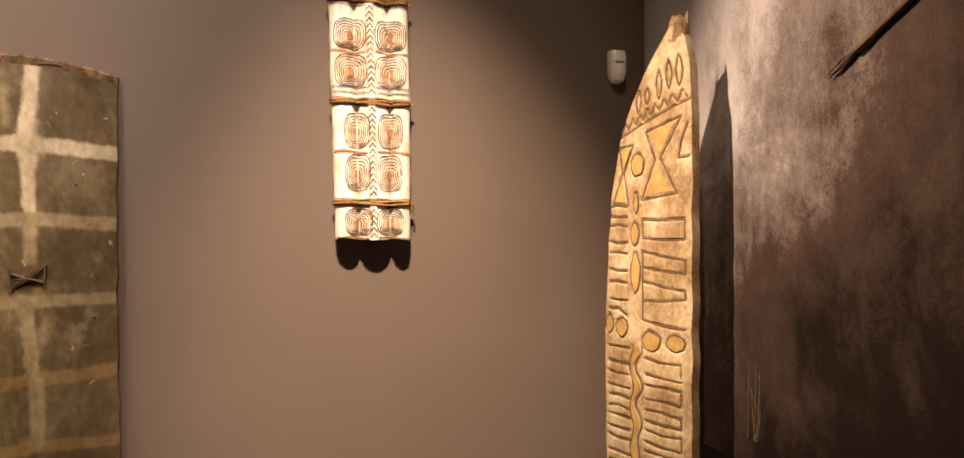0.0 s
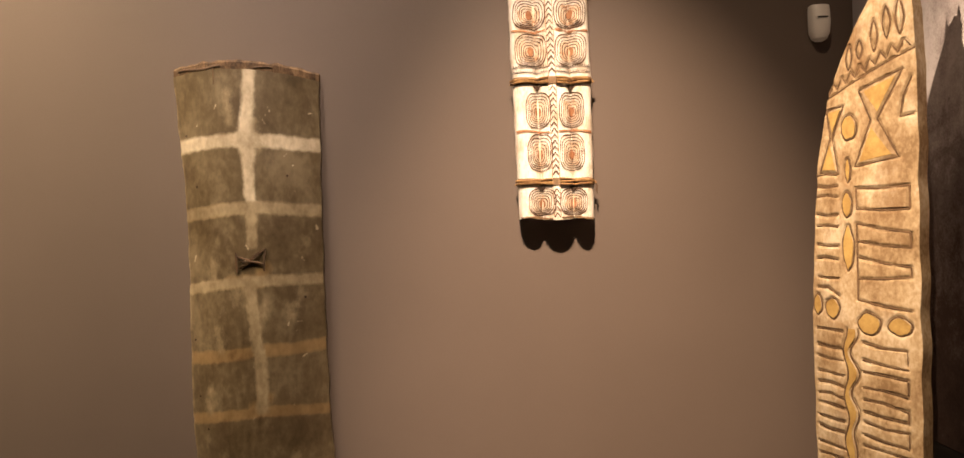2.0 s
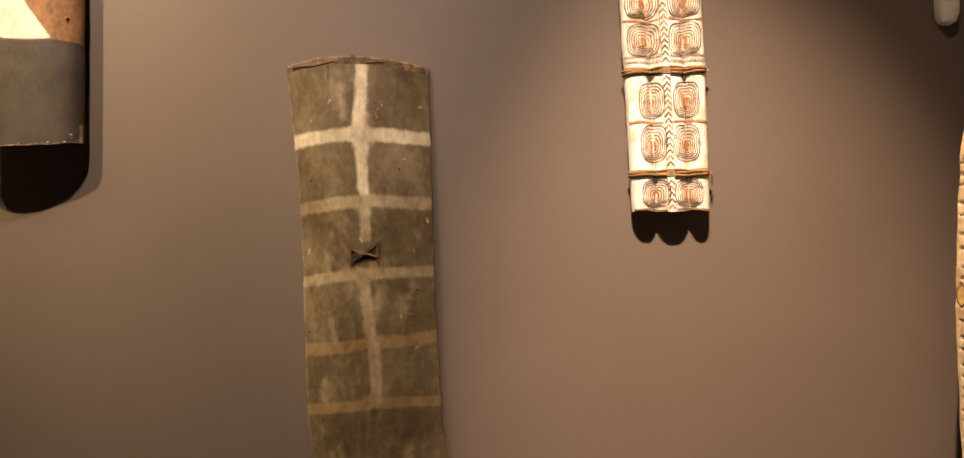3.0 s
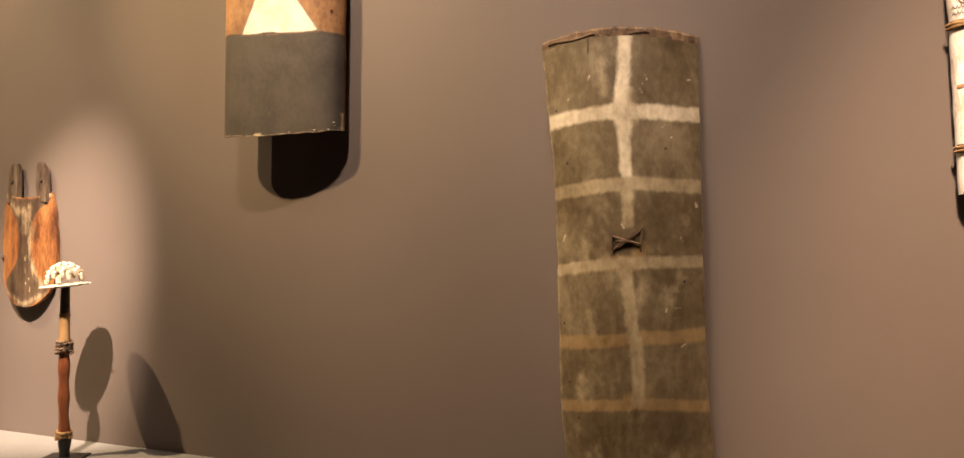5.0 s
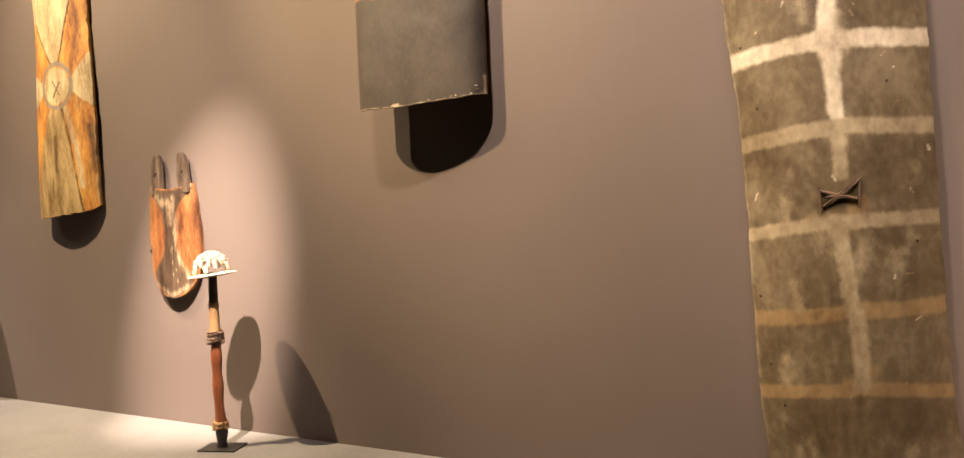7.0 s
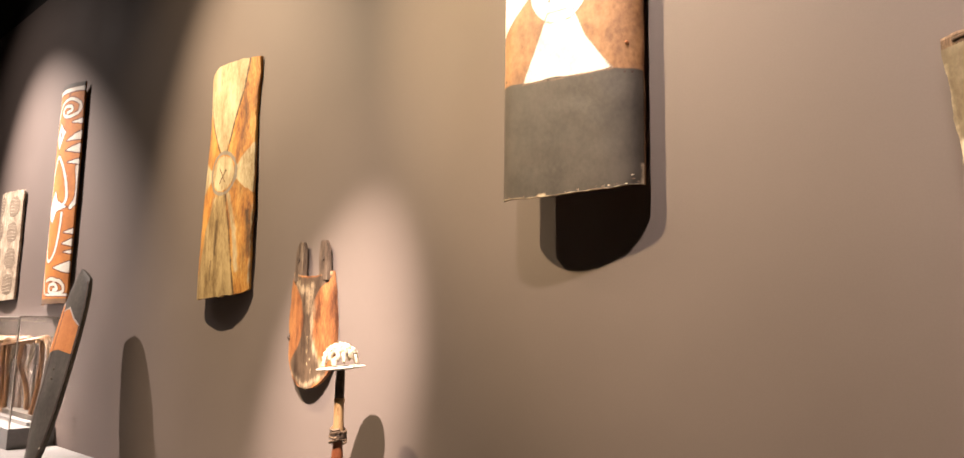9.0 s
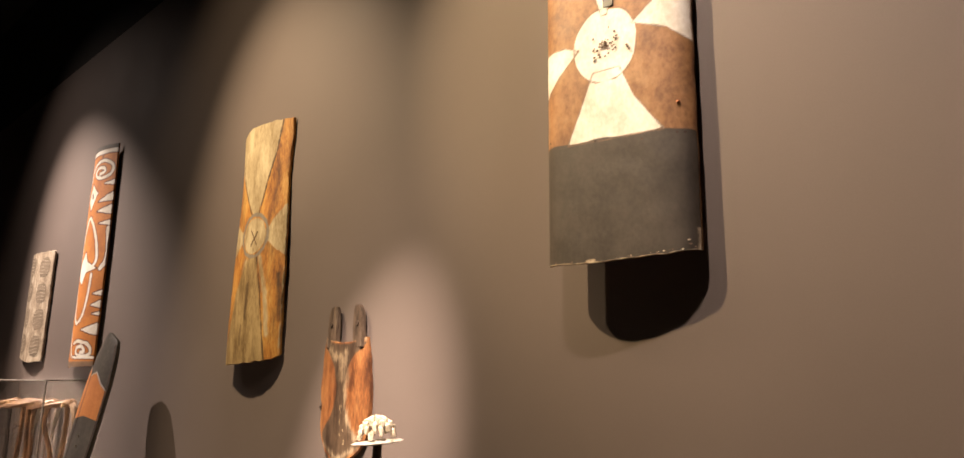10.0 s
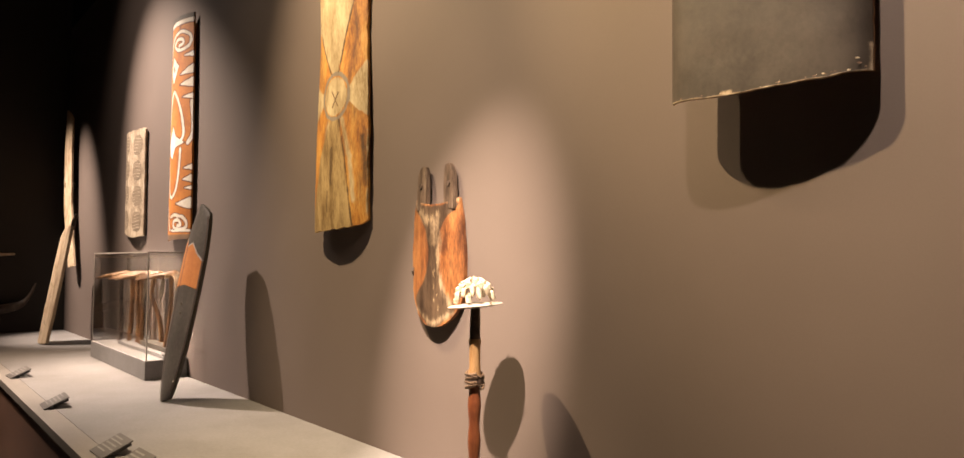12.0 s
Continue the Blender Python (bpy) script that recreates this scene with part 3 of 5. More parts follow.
random.seed(17)
for k in range(28):
    z = random.uniform(0.30, 1.50)
    x = random.choice((random.uniform(0.16, 0.24), random.uniform(-0.2, 0.22), random.gauss(0.02, 0.04)))
    band_marks.append((0, "", "", ((x, z), (x + random.uniform(-0.012, 0.012), z + random.uniform(-0.02, 0.02))), random.uniform(0.0006, 0.0022), 0.006))
for k in range(14):
    x, z = random.uniform(-0.2, 0.2), random.uniform(0.05, 1.5)
    band_marks.append((3, "", "", ((x, z), (x + random.uniform(-0.02, 0.02), z + random.uniform(0.03, 0.10))), 0.004, 0.09))
painted(tall, banded_shield, 110, 330, band_marks, BANDED, "dusty bark back and edges", bare_field, 0.0035)
RIM_BARK = material("dark_frayed_bark", [(0.034, 0.019, 0.009), (0.105, 0.062, 0.032), (0.22, 0.142, 0.078)], 14, (2, 2, 1), bump=0.8, fine=90, rough=0.85, spread=0.6)
rim = bmesh.new()
rows = []
for s in np.linspace(0, 1, 40):
    z = tall.high(s)
    x = tall.at(s, z)
    p = tall.face(x, z, 0)
    e = 0.005 * noise.noise((30 * x, 0, 2))
    rows.append([rim.verts.new(p + Vector(d)) for d in ((0, 0.004, -0.020), (0, 0.002, 0.024 + e), (0, 0.010, 0.033 + 2 * e), (0, 0.040, 0.030 + e), (0, 0.044, -0.015))])
for a, b in zip(rows, rows[1:]):
    for k in range(4):
        rim.faces.new((a[k], a[k + 1], b[k + 1], b[k]))
rim.faces.new(rows[0])
rim.faces.new(rows[-1][::-1])
part("top_rim", rim, RIM_BARK, banded_shield, "frayed brown bark rim")
for k, (s0, s1) in enumerate(((0.05, 0.38), (0.60, 0.72))):
    pts = [tall.face(tall.at(s, tall.high(s)), tall.high(s) + 0.010 + 0.005 * math.sin(20 * s), -0.002) for s in np.linspace(s0, s1, 16)]
    part("rim_lashing", tube(pts, [0.004] * 16, 6, wobble=0.3), DARK_CORD, banded_shield, "dark fibre lashing")
pts = [tall.face(tall.at(0.33, 1.6 - 0.02 * k), 1.61 - 0.02 * k, 0.006) for k in range(4)]
part("loose_fibre", tube(pts, [0.003, 0.002, 0.002, 0.001], 5), DARK_CORD, banded_shield)
kx, kz = 0.018, 0.922
for k, (ax, az, bx, bz) in enumerate(((-0.045, 0.018, 0.055, -0.012), (-0.035, -0.026, 0.045, 0.040), (-0.020, -0.02, 0.058, 0.045), (-0.047, 0.030, -0.042, -0.042), (0.055, 0.042, 0.052, -0.036), (-0.03, 0.0, 0.03, -0.002))):
    pts = [tall.face(kx + ax + (bx - ax) * t, kz + az + (bz - az) * t, 0.004 + 0.004 * math.sin(3.1 * t)) for t in np.linspace(0, 1, 7)]
    part("knot_strand", tube(pts, [0.0031] * 7, 6, wobble=0.5, seed=k), DARK_CORD, banded_shield, "knotted dark cord")
for s, z in ((0.07, 1.375), (0.12, 1.19), (0.05, 0.64), (0.08, 0.44), (0.14, 0.325), (0.88, 0.79), (0.79, 1.225)):
    part("nail_hole", hole(tall, tall.at(s, z), z, 0.0042), SOOT, banded_shield)

# ---- carved pale board that stands in the corner ----
carved_board = thing("carved_board", pose(1.138, -0.542, 0.6, 0, 0, -59), "tall pale carved wooden board with yellow lozenges, standing upright", "carved board")


def draw(x, y):
    """The carving's own drawing units, laid on the board."""
    return (x - 985) / 145 * 0.34 - 0.17, (745 - y) * 0.00187 + 0.40


plank = Sheet(
    steps_of([(draw(0, y)[1], draw(x, y)[0]) for x, y in ((990, 960), (987, 745), (985, 560), (992, 408), (996, 324), (1012, 219), (1030, 160), (1050, 115), (1070, 75), (1086, 48), (1092, 44))]),
    steps_of([(draw(0, y)[1], draw(x, y)[0]) for x, y in ((1118, 960), (1120, 745), (1122, 300), (1122, 185), (1119, 110), (1113, 66), (1106, 50), (1104, 44))]),
    lambda s: 0.0, lambda s: draw(0, 44)[1], lambda s, z: 0.016 + 0.016 * (1 - (2 * s - 1) ** 2), 0.045, 0.004, 3.0)
cuts = []  # carved lines, in drawing units


def cut(*points):
    cuts.append([draw(*p) for p in points])


def lozenge(x, y, rx, ry, square=1.6):
    ring = [draw(*p) for p in ring_points(x, y, rx, ry, 22, square, 0, 0.12, x * 0.1)]
    cuts.append(ring + ring[:1])
    part("yellow_lozenge", plank.fill([draw(*p) for p in ring_points(x, y, rx - 1.5, ry - 2, 22, square, 0, 0.12, x * 0.1)], 0.0012, 0.012), YELLOW, carved_board, "yellow ochre inlay")


cut((1013, 217), (1040, 205), (1080, 186), (1121, 166))
teeth = []
for k in range(17):
    x = 1014 + 6.4 * k
    teeth.append((x, 213 - 0.47 * (x - 1014) - (17 if k % 2 else 2)))
cut(*teeth)
for x, y, h in ((1043, 160, 20), (1058, 152, 14), (1077, 137, 24), (1092, 122, 24), (1106, 118, 26)):
    ring = [draw(*p) for p in ring_points(x, y, 4.5, h, 16, 1.3)]
    cuts.append(ring + ring[:1])
for pts in (((1010, 236), (1036, 232), (1019, 280), (1028, 337), (1000, 333), (1016, 280), (1010, 236)), ((1057, 215), (1108, 194), (1079, 261), (1102, 320), (1050, 329), (1071, 261), (1057, 215))):
    cut(*pts)
    inner = [(sum(p[0] for p in tri) / 3 * 0.28 + q[0] * 0.72, sum(p[1] for p in tri) / 3 * 0.28 + q[1] * 0.72) for tri in (pts[0:3], pts[3:6]) for q in tri]
    for k in (0, 3):
        part("yellow_triangle", plank.fill([draw(*p) for p in inner[k : k + 3]], 0.0012, 0.012), YELLOW, carved_board, "yellow ochre inlay")
cut((1117, 206), (1108, 232), (1104, 262), (1119, 260))
for args in ((1043, 268, 10, 19, 2.2), (1041, 333, 4, 19, 1.4), (1039, 386, 7, 20, 1.7), (1040, 452, 8, 36, 1.5), (994, 543, 7, 17, 1.6), (1016, 547, 11, 17, 1.6), (1064, 566, 14, 17, 1.8), (1099, 566, 13, 14, 1.7)):
    lozenge(*args)
for k, y in enumerate((337, 354, 371, 399, 418, 447, 469, 498, 516)):
    cut((994, y), (1010, y + (3 if k % 2 else -1)), (1026, y + 2 + (9 if k == 8 else 0)))
for y0, y1 in ((362, 362), (393, 396), (415, 430), (442, 452), (466, 480), (499, 494), (531, 543)):
    cut((1051, y0), (1082, (y0 + y1) / 2 + 2), (1112, y1))
for a, b in (((1051, 362), (1051, 393)), ((1112, 362), (1112, 396)), ((1112, 430), (1112, 452)), ((1112, 480), (1112, 494)), ((1051, 415), (1051, 531))):
    cut(a, b)
y = 581
k = 0
while y < 930:
    cut((992, y), (1010, y + 3 * math.sin(k)), (1030, y + 2))
    cut((1055, y + 14), (1080, y + 17 + 3 * math.cos(k)), (1106, y + 20 + 2 * math.sin(2 * k)))
    if k % 2 == 0:
        cut((1106, y + 20), (1106, y + 40))
    y += (26, 18, 24, 18, 18, 15, 20, 16)[k % 8]
    k += 1
wave = [(1033 + 3 * math.sin(0.09 * t), t) for t in range(576, 930, 6)]
cuts.append([draw(*p) for p in wave])
cuts.append([draw(p[0] + 12 + 3 * math.sin(0.11 * p[1]), p[1]) for p in wave])
part("yellow_stripe", plank.fill([draw(p[0] + 2, p[1]) for p in wave] + [draw(p[0] + 9 + 3 * math.sin(0.11 * p[1]), p[1]) for p in wave[::-1]], 0.0012, 0.012), YELLOW, carved_board, "wavy yellow ochre stripe")

GX, GZ = 120, 520
xs, zs = np.linspace(-0.19, 0.19, GX), np.linspace(-0.02, 1.76, GZ)
near = np.full((GX, GZ), 1.0)
mx, mz = np.meshgrid(xs, zs, indexing="ij")
for line in cuts:
    for a, b in zip(line, line[1:]):
        dx, dz = b[0] - a[0], b[1] - a[1]
        t = np.clip(((mx - a[0]) * dx + (mz - a[1]) * dz) / max(dx * dx + dz * dz, 1e-9), 0, 1)
        near = np.minimum(near, np.hypot(mx - a[0] - t * dx, mz - a[1] - t * dz))
hollow = 0.006 * np.clip(1 - near / 0.0065, 0, 1)


def dent(x, z):
    i, j = (x + 0.19) / 0.38 * (GX - 1), (z + 0.02) / 1.78 * (GZ - 1)
    return float(hollow[min(max(int(round(i)), 0), GX - 1), min(max(int(round(j)), 0), GZ - 1)]) + 0.0015 * noise.noise((9 * x, 1, 4 * z))


part("body", plank.body(96, 420, dent), TAN, carved_board, "pale tan carved face")
for line in cuts:
    pts = [p for a, b in zip(line, line[1:]) for p in [(a[0] + (b[0] - a[0]) * t, a[1] + (b[1] - a[1]) * t) for t in np.linspace(0, 1, max(2, int(math.dist(a, b) / 0.012)), endpoint=False)]] + [line[-1]]
    part("carved_line", plank.stroke([(p[0], p[1] + 0.0012 * noise.noise((60 * p[0], 60 * p[1], 0))) for p in pts], 0.0042, -0.0012, False, None, 0.9), GROOVE, carved_board, "dark incised line")
px, pz = draw(1098, 44)
part("tip_peg", tube([(px, -0.005, pz - 0.05), (px + 0.004, -0.004, pz + 0.01), (px - 0.002, -0.004, pz + 0.03)], [0.030, 0.027, 0.020], 10, wobble=0.3), BARK, carved_board, "worn brown wooden peg")
for k in (-1, 1):
    part("tip_prong", tube([(px + 0.020 * k, 0.012, pz - 0.02), (px + 0.024 * k, 0.012, pz + 0.02), (px + 0.026 * k, 0.012, pz + 0.05)], [0.012, 0.009, 0.002], 7), BARK, carved_board)

# ---- slate and brown shield with a white star, hung high ----
star_shield = thing("star_shield", pose(-2.15, 0, 1.948), "large slate-grey and brown shield with white star, hung on wall", "shield")
star = Sheet(steps_of([(0, -0.277), (0.9, -0.268), (1.5, -0.264)]), steps_of([(0, 0.240), (0.9, 0.252), (1.5, 0.25)]), lambda s: 0.006 + 0.010 * s - 0.012 * 4 * s * (1 - s) + 0.0015 * math.sin(13 * s), lambda s: 1.42 + 0.02 * math.sin(3 * s), lambda s, z: 0.108 - 0.066 * s + 0.058 * (1 - (2 * s - 1) ** 4) ** 0.62, 0.014, 0.003, 2.0)
hx, hz = -0.018, 0.735
STAR = material("star_shield_paint", [(0.17, 0.075, 0.026), (0.28, 0.135, 0.050), (0.35, 0.185, 0.078)], 6, (1.2, 1.2, 0.9), bump=0.35, fine=60, rough=0.6, stain=(0.10, 0.045, 0.022), stain_scale=8, stain_amount=0.55,
    layers=(((0.60, 0.52, 0.42), (0.84, 0.80, 0.73), 0.45), ((0.036, 0.028, 0.021), (0.062, 0.049, 0.038), 0.15), ((0.10, 0.055, 0.028), (0.19, 0.115, 0.062), 0.7), ((0.30, 0.20, 0.11), (0.60, 0.50, 0.36), 0.9)))
slate_top = [(star.at(s, 0.42), 0.416 - 0.020 * s + 0.004 * math.sin(17 * s)) for s in np.linspace(-0.05, 1.05, 20)]
RAYS = (((hx - 0.045, hz - 0.09), (hx + 0.050, hz - 0.09), (0.08, 0.53), (0.168, 0.402), (0.0, 0.40), (-0.165, 0.405), (-0.11, 0.53)),
        ((-0.34, 0.775), (-0.17, 0.765), (hx - 0.095, hz + 0.005), (-0.20, 0.66), (-0.34, 0.535)),
        ((0.32, 0.945), (0.19, 0.88), (hx + 0.098, hz + 0.052), (0.19, 0.745), (0.32, 0.635)),
        ((hx - 0.008, hz + 0.11), (hx + 0.012, hz + 0.11), (0.10, 1.2), (0.0, 1.22), (-0.12, 1.2)))
star_marks = [(2, "", "", ray + ray[:1], 0.002, 0.010) for ray in RAYS]
star_marks += [(0, "white_ray", "lime-white triangular ray", ray, 0, 0.007) for ray in RAYS]
star_marks += [(2, "", "", ring_points(hx, hz, 0.115, 0.131, 40, 2.3, 0.2, 0.06, 5), 0.0015, 0.010), (0, "white_disc", "lime-white round disc", ring_points(hx, hz, 0.112, 0.128, 40, 2.3, 0.2, 0.06, 5), 0, 0.007),
    (1, "slate_field", "plain slate-grey painted lower part", [(star.at(s, 0), -0.05) for s in (-0.05, 0.5, 1.05)] + slate_top[::-1], 0, 0.008),
    (3, "", "", [(star.at(s, 0.0), star.low(s)) for s in np.linspace(-0.02, 1.02, 30)], 0.0015, 0.007),
    (3, "", "", [(star.at(1.0, z), z) for z in (0.0, 0.05, 0.08)], 0.004, 0.012), (3, "", "", [(-0.10, 0.003), (-0.08, 0.003)], 0.006, 0.012)]
painted(star, star_shield, 90, 230, star_marks, STAR, "red-brown painted wood with dark edges", None, 0.0022, lambda x, z: 0.0014 * noise.noise((14 * x, 2, 14 * z)))
random.seed(4)
for k in range(46):
    a, r = random.uniform(0, 6.28), abs(random.gauss(0, 0.028))
    part("disc_speck", star.fill(ring_points(hx + 0.005 + 1.2 * r * math.cos(a), hz - 0.005 + r * math.sin(a), 0.002 + 0.004 * random.random(), 0.002 + 0.003 * random.random(), 7), 0.0048, 0.1), GROOVE if k % 3 else SOOT, star_shield)
for dx, dz in ((-0.038, 0.03), (-0.038, -0.012), (-0.036, -0.05), (0.04, 0.038), (0.042, -0.022), (0.044, 0.012)):
    part("sewing_hole", hole(star, hx + dx, hz + dz), SOOT, star_shield)
for k in range(18):
    s = random.uniform(0.04, 0.99) if k % 2 else random.uniform(0.7, 0.995)
    r = random.uniform(0.0008, 0.0024) if s < 0.9 else random.uniform(0.0015, 0.0035)
    cx, cz = star.at(s, 0.01), star.low(s) + 0.004 + random.random() * (0.03 if s > 0.93 else 0.004)
    part("edge_chip", star.fill(ring_points(cx, cz, 1.6 * r, r, 9, 2, 0, 0.5, k), 0.0045, 0.004), CREAM if k % 3 == 0 else PATINA, star_shield, "pale chip on the lower edge")
part("copper_nail", tube([star.face(0.212, 0.485, 0.0) , star.face(0.212, 0.485, 0.010)], [0.006, 0.004], 8), RUST, star_shield)
for x, z in ((0.205, 0.385), (0.225, 0.384), (0.10, 0.378), (-0.06, 0.402), (-0.245, 0.435)):
    part("nail_hole", hole(star, x, z), SOOT, star_shield)

wall_mount(star_shield, 0.9, 0.135)

# ---- waisted ochre shield with a round eye ----
ochre_shield = thing("ochre_shield", pose(-4.462, 0, 1.655), "long waisted ochre and cream shield with round eye", "shield")
waist = Sheet(steps_of([(0, -0.270), (0.34, -0.256), (0.66, -0.242), (0.99, -0.228), (1.2, -0.242), (1.34, -0.250)]), steps_of([(0, 0.220), (0.1, 0.230), (0.5, 0.230), (0.8, 0.216), (1.0, 0.202), (1.34, 0.226)]), lambda s: 0.030 * s * s - 0.006 + 0.02 * (s > 0.9) * (s - 0.9) * 8, lambda s: 1.335 - 0.05 * (1 - min(s / 0.3, 1)) ** 2, lambda s, z: 0.048 - 0.026 * s + 0.045 * (1 - (2 * s - 1) ** 2) ** 0.8 + 0.005 * math.sin(4 * z), 0.014, 0.006, 5.0)
ex, ez = -0.005, 0.688
WAISTED = material("waisted_shield_paint", [(0.19, 0.064, 0.011), (0.43, 0.185, 0.030), (0.56, 0.315, 0.075)], 5, (2.5, 2.5, 0.6), bump=0.4, fine=60, rough=0.65, spread=0.5, stain=(0.085, 0.030, 0.010), stain_scale=6, stain_amount=0.85,
    layers=(((0.23, 0.155, 0.066), (0.54, 0.435, 0.260), 0.95), ((0.12, 0.066, 0.018), (0.42, 0.300, 0.135), 0.85), ((0.045, 0.022, 0.008), (0.105, 0.056, 0.022), 0.55), ((0.15, 0.122, 0.092), (0.26, 0.215, 0.165), 0.35)))
CREAM_TRIANGLE = "worn cream painted triangle"
waist_marks = [
    (0, "painted_field", CREAM_TRIANGLE, [(ex - 0.022, ez + 0.115), (ex + 0.022, ez + 0.115), (0.07, 0.99), (0.125, 1.15), (0.158, 1.36), (-0.26, 1.36), (waist.at(0.03, 1.1) - 0.03, 1.12), (-0.16, 1.0), (-0.10, 0.90)], 0, 0.012),
    (0, "painted_field", CREAM_TRIANGLE, [(ex + 0.108, ez + 0.03), (0.17, 0.80), (0.28, 0.92), (0.28, 0.53), (0.17, 0.60), (ex + 0.108, ez - 0.03)], 0, 0.012),
    (0, "painted_field", CREAM_TRIANGLE, [(ex - 0.11, ez + 0.02), (ex - 0.11, ez - 0.03), (-0.2, 0.60), (-0.30, 0.56), (-0.30, 0.81), (-0.2, 0.76)], 0, 0.012),
    (1, "painted_field", "streaked beige lower triangle", [(ex - 0.03, ez - 0.11), (ex + 0.035, ez - 0.11), (0.075, 0.38), (0.11, 0.18), (0.135, -0.03), (-0.30, -0.03), (-0.215, 0.2), (-0.16, 0.38)], 0, 0.022),
    (0, "", "", [(0.06, 0.56), (0.12, 0.36), (0.145, 0.15)], 0.014, 0.030),
    (0, "", "", [(-0.06, 0.54), (-0.10, 0.30), (-0.13, 0.05)], 0.020, 0.080),
    (2, "", "", [(0.022, 0.80), (0.07, 0.99), (0.125, 1.15), (0.16, 1.33)], 0.005, 0.011), (2, "", "", [(-0.04, 0.80), (-0.10, 0.90), (-0.16, 1.0), (-0.205, 1.12)], 0.005, 0.011),
    (2, "", "", [(0.03, 0.58), (0.08, 0.38), (0.11, 0.18), (0.137, 0.0)], 0.005, 0.014), (2, "", "", [(-0.235, 0.62), (-0.245, 0.40)], 0.012, 0.06),
    (2, "", "", [(0.20, 0.46), (0.225, 0.22)], 0.010, 0.05), (2, "", "", [(-0.03, 0.42), (-0.035, 0.24)], 0.008, 0.05), (2, "", "", [(-0.07, 0.20), (-0.075, 0.10)], 0.004, 0.03),
    (0, "eye", "cream round eye", ring_points(ex, ez, 0.10, 0.10, 36), 0, 0.008),
    (3, "eye_ring", "grey ring round the eye", ring_points(ex, ez, 0.113, 0.118, 40) + ring_points(ex, ez, 0.113, 0.118, 40)[:1], 0.010, 0.008),
    (0, "", "", [(waist.at(1.0, z), z) for z in (0.04, 0.3, 0.5)], 0.004, 0.012), (2, "", "", [(waist.at(0.0, z), z) for z in (0.0, 0.5, 0.9, 1.3)], 0.005, 0.014)]
painted(waist, ochre_shield, 84, 220, waist_marks, WAISTED, "burnt ochre painted wood", None, 0.0045, lambda x, z: 0.002 * noise.noise((8 * x, 2, 5 * z)))
for ax, az, bx, bz in ((-0.028, 0.03, 0.03, -0.055), (0.032, 0.02, -0.025, -0.06)):
    part("eye_mark", waist.stroke([(ex + ax + (bx - ax) * t, ez + az + (bz - az) * t) for t in np.linspace(0, 1, 8)], 0.007, 0.001, shaky=0.8), GROOVE, ochre_shield, "dark scratched cross")
wall_mount(ochre_shield, 0.9, 0.06)

# ---- small pronged board ----
SMOKED = material("smoked_grey_brown_wood", [(0.030, 0.018, 0.011), (0.080, 0.052, 0.034), (0.15, 0.108, 0.075)], 9, UP, bump=0.5, fine=60, rough=0.6)
pronged_board = thing("pronged_board", pose(-3.672, 0, 1.215), "small orange-brown board with two prongs, hung on wall", "board")


def round_low(s):
    return 0.155 * (1 - math.sqrt(max(1 - (2 * s - 1) ** 2, 0.0)))


prong_face = Sheet(steps_of([(0, -0.155), (0.12, -0.172), (0.3, -0.180), (0.45, -0.172), (0.57, -0.150)]), steps_of([(0, 0.155), (0.12, 0.176), (0.3, 0.184), (0.45, 0.168), (0.57, 0.140)]), round_low, lambda s: 0.558 - 0.028 * (1 - (2 * s - 1) ** 2) - 0.01 * s, lambda s, z: 0.020 + 0.026 * (1 - (2 * s - 1) ** 2), 0.018, 0.004, 6.0)
PRONGED = material("pronged_board_wood", [(0.065, 0.022, 0.008), (0.190, 0.070, 0.021), (0.31, 0.140, 0.045)], 6, (2.5, 2.5, 0.6), bump=0.5, fine=60, rough=0.5, spread=0.5, stain=(0.075, 0.030, 0.013), stain_scale=9, stain_amount=0.8,
    layers=(((0.022, 0.012, 0.007), (0.092, 0.058, 0.034), 0.75), ((0.12, 0.080, 0.045), (0.36, 0.27, 0.17), 1.8), ((0.03, 0.016, 0.008), (0.06, 0.035, 0.02), 0.5)))
band = [(-0.148, 0.535), (-0.142, 0.50), (-0.085, 0.46), (-0.045, 0.39), (-0.030, 0.30), (-0.058, 0.21), (-0.120, 0.145), (-0.148, 0.115), (-0.115, 0.062), (-0.06, 0.022), (0.0, -0.01), (0.06, 0.022), (0.118, 0.062), (0.135, 0.095), (0.080, 0.15), (0.050, 0.22), (0.036, 0.30), (0.050, 0.40), (0.085, 0.465), (0.135, 0.505), (0.140, 0.528), (0.0, 0.518)]
band = [tuple(p) for p in curve_through(band, 3, True)]
painted(prong_face, pronged_board, 60, 110, [(0, "crusted_band", "crusted grey-brown hourglass band", band, 0, 0.016),
    (1, "", "", [(0.03, 0.48), (0.045, 0.40), (0.036, 0.30), (0.050, 0.20), (0.11, 0.10)], 0.006, 0.05), (1, "", "", [(-0.12, 0.52), (-0.06, 0.46), (0.01, 0.46), (0.0, 0.36)], 0.010, 0.07),
    (1, "", "", [(-0.12, 0.065), (0.0, 0.012), (0.12, 0.065)], 0.004, 0.05), (1, "", "", [(-0.15, 0.54), (0.15, 0.54)], 0.004, 0.04)], PRONGED, "orange-brown polished wood", None, 0.004)
random.seed(12)
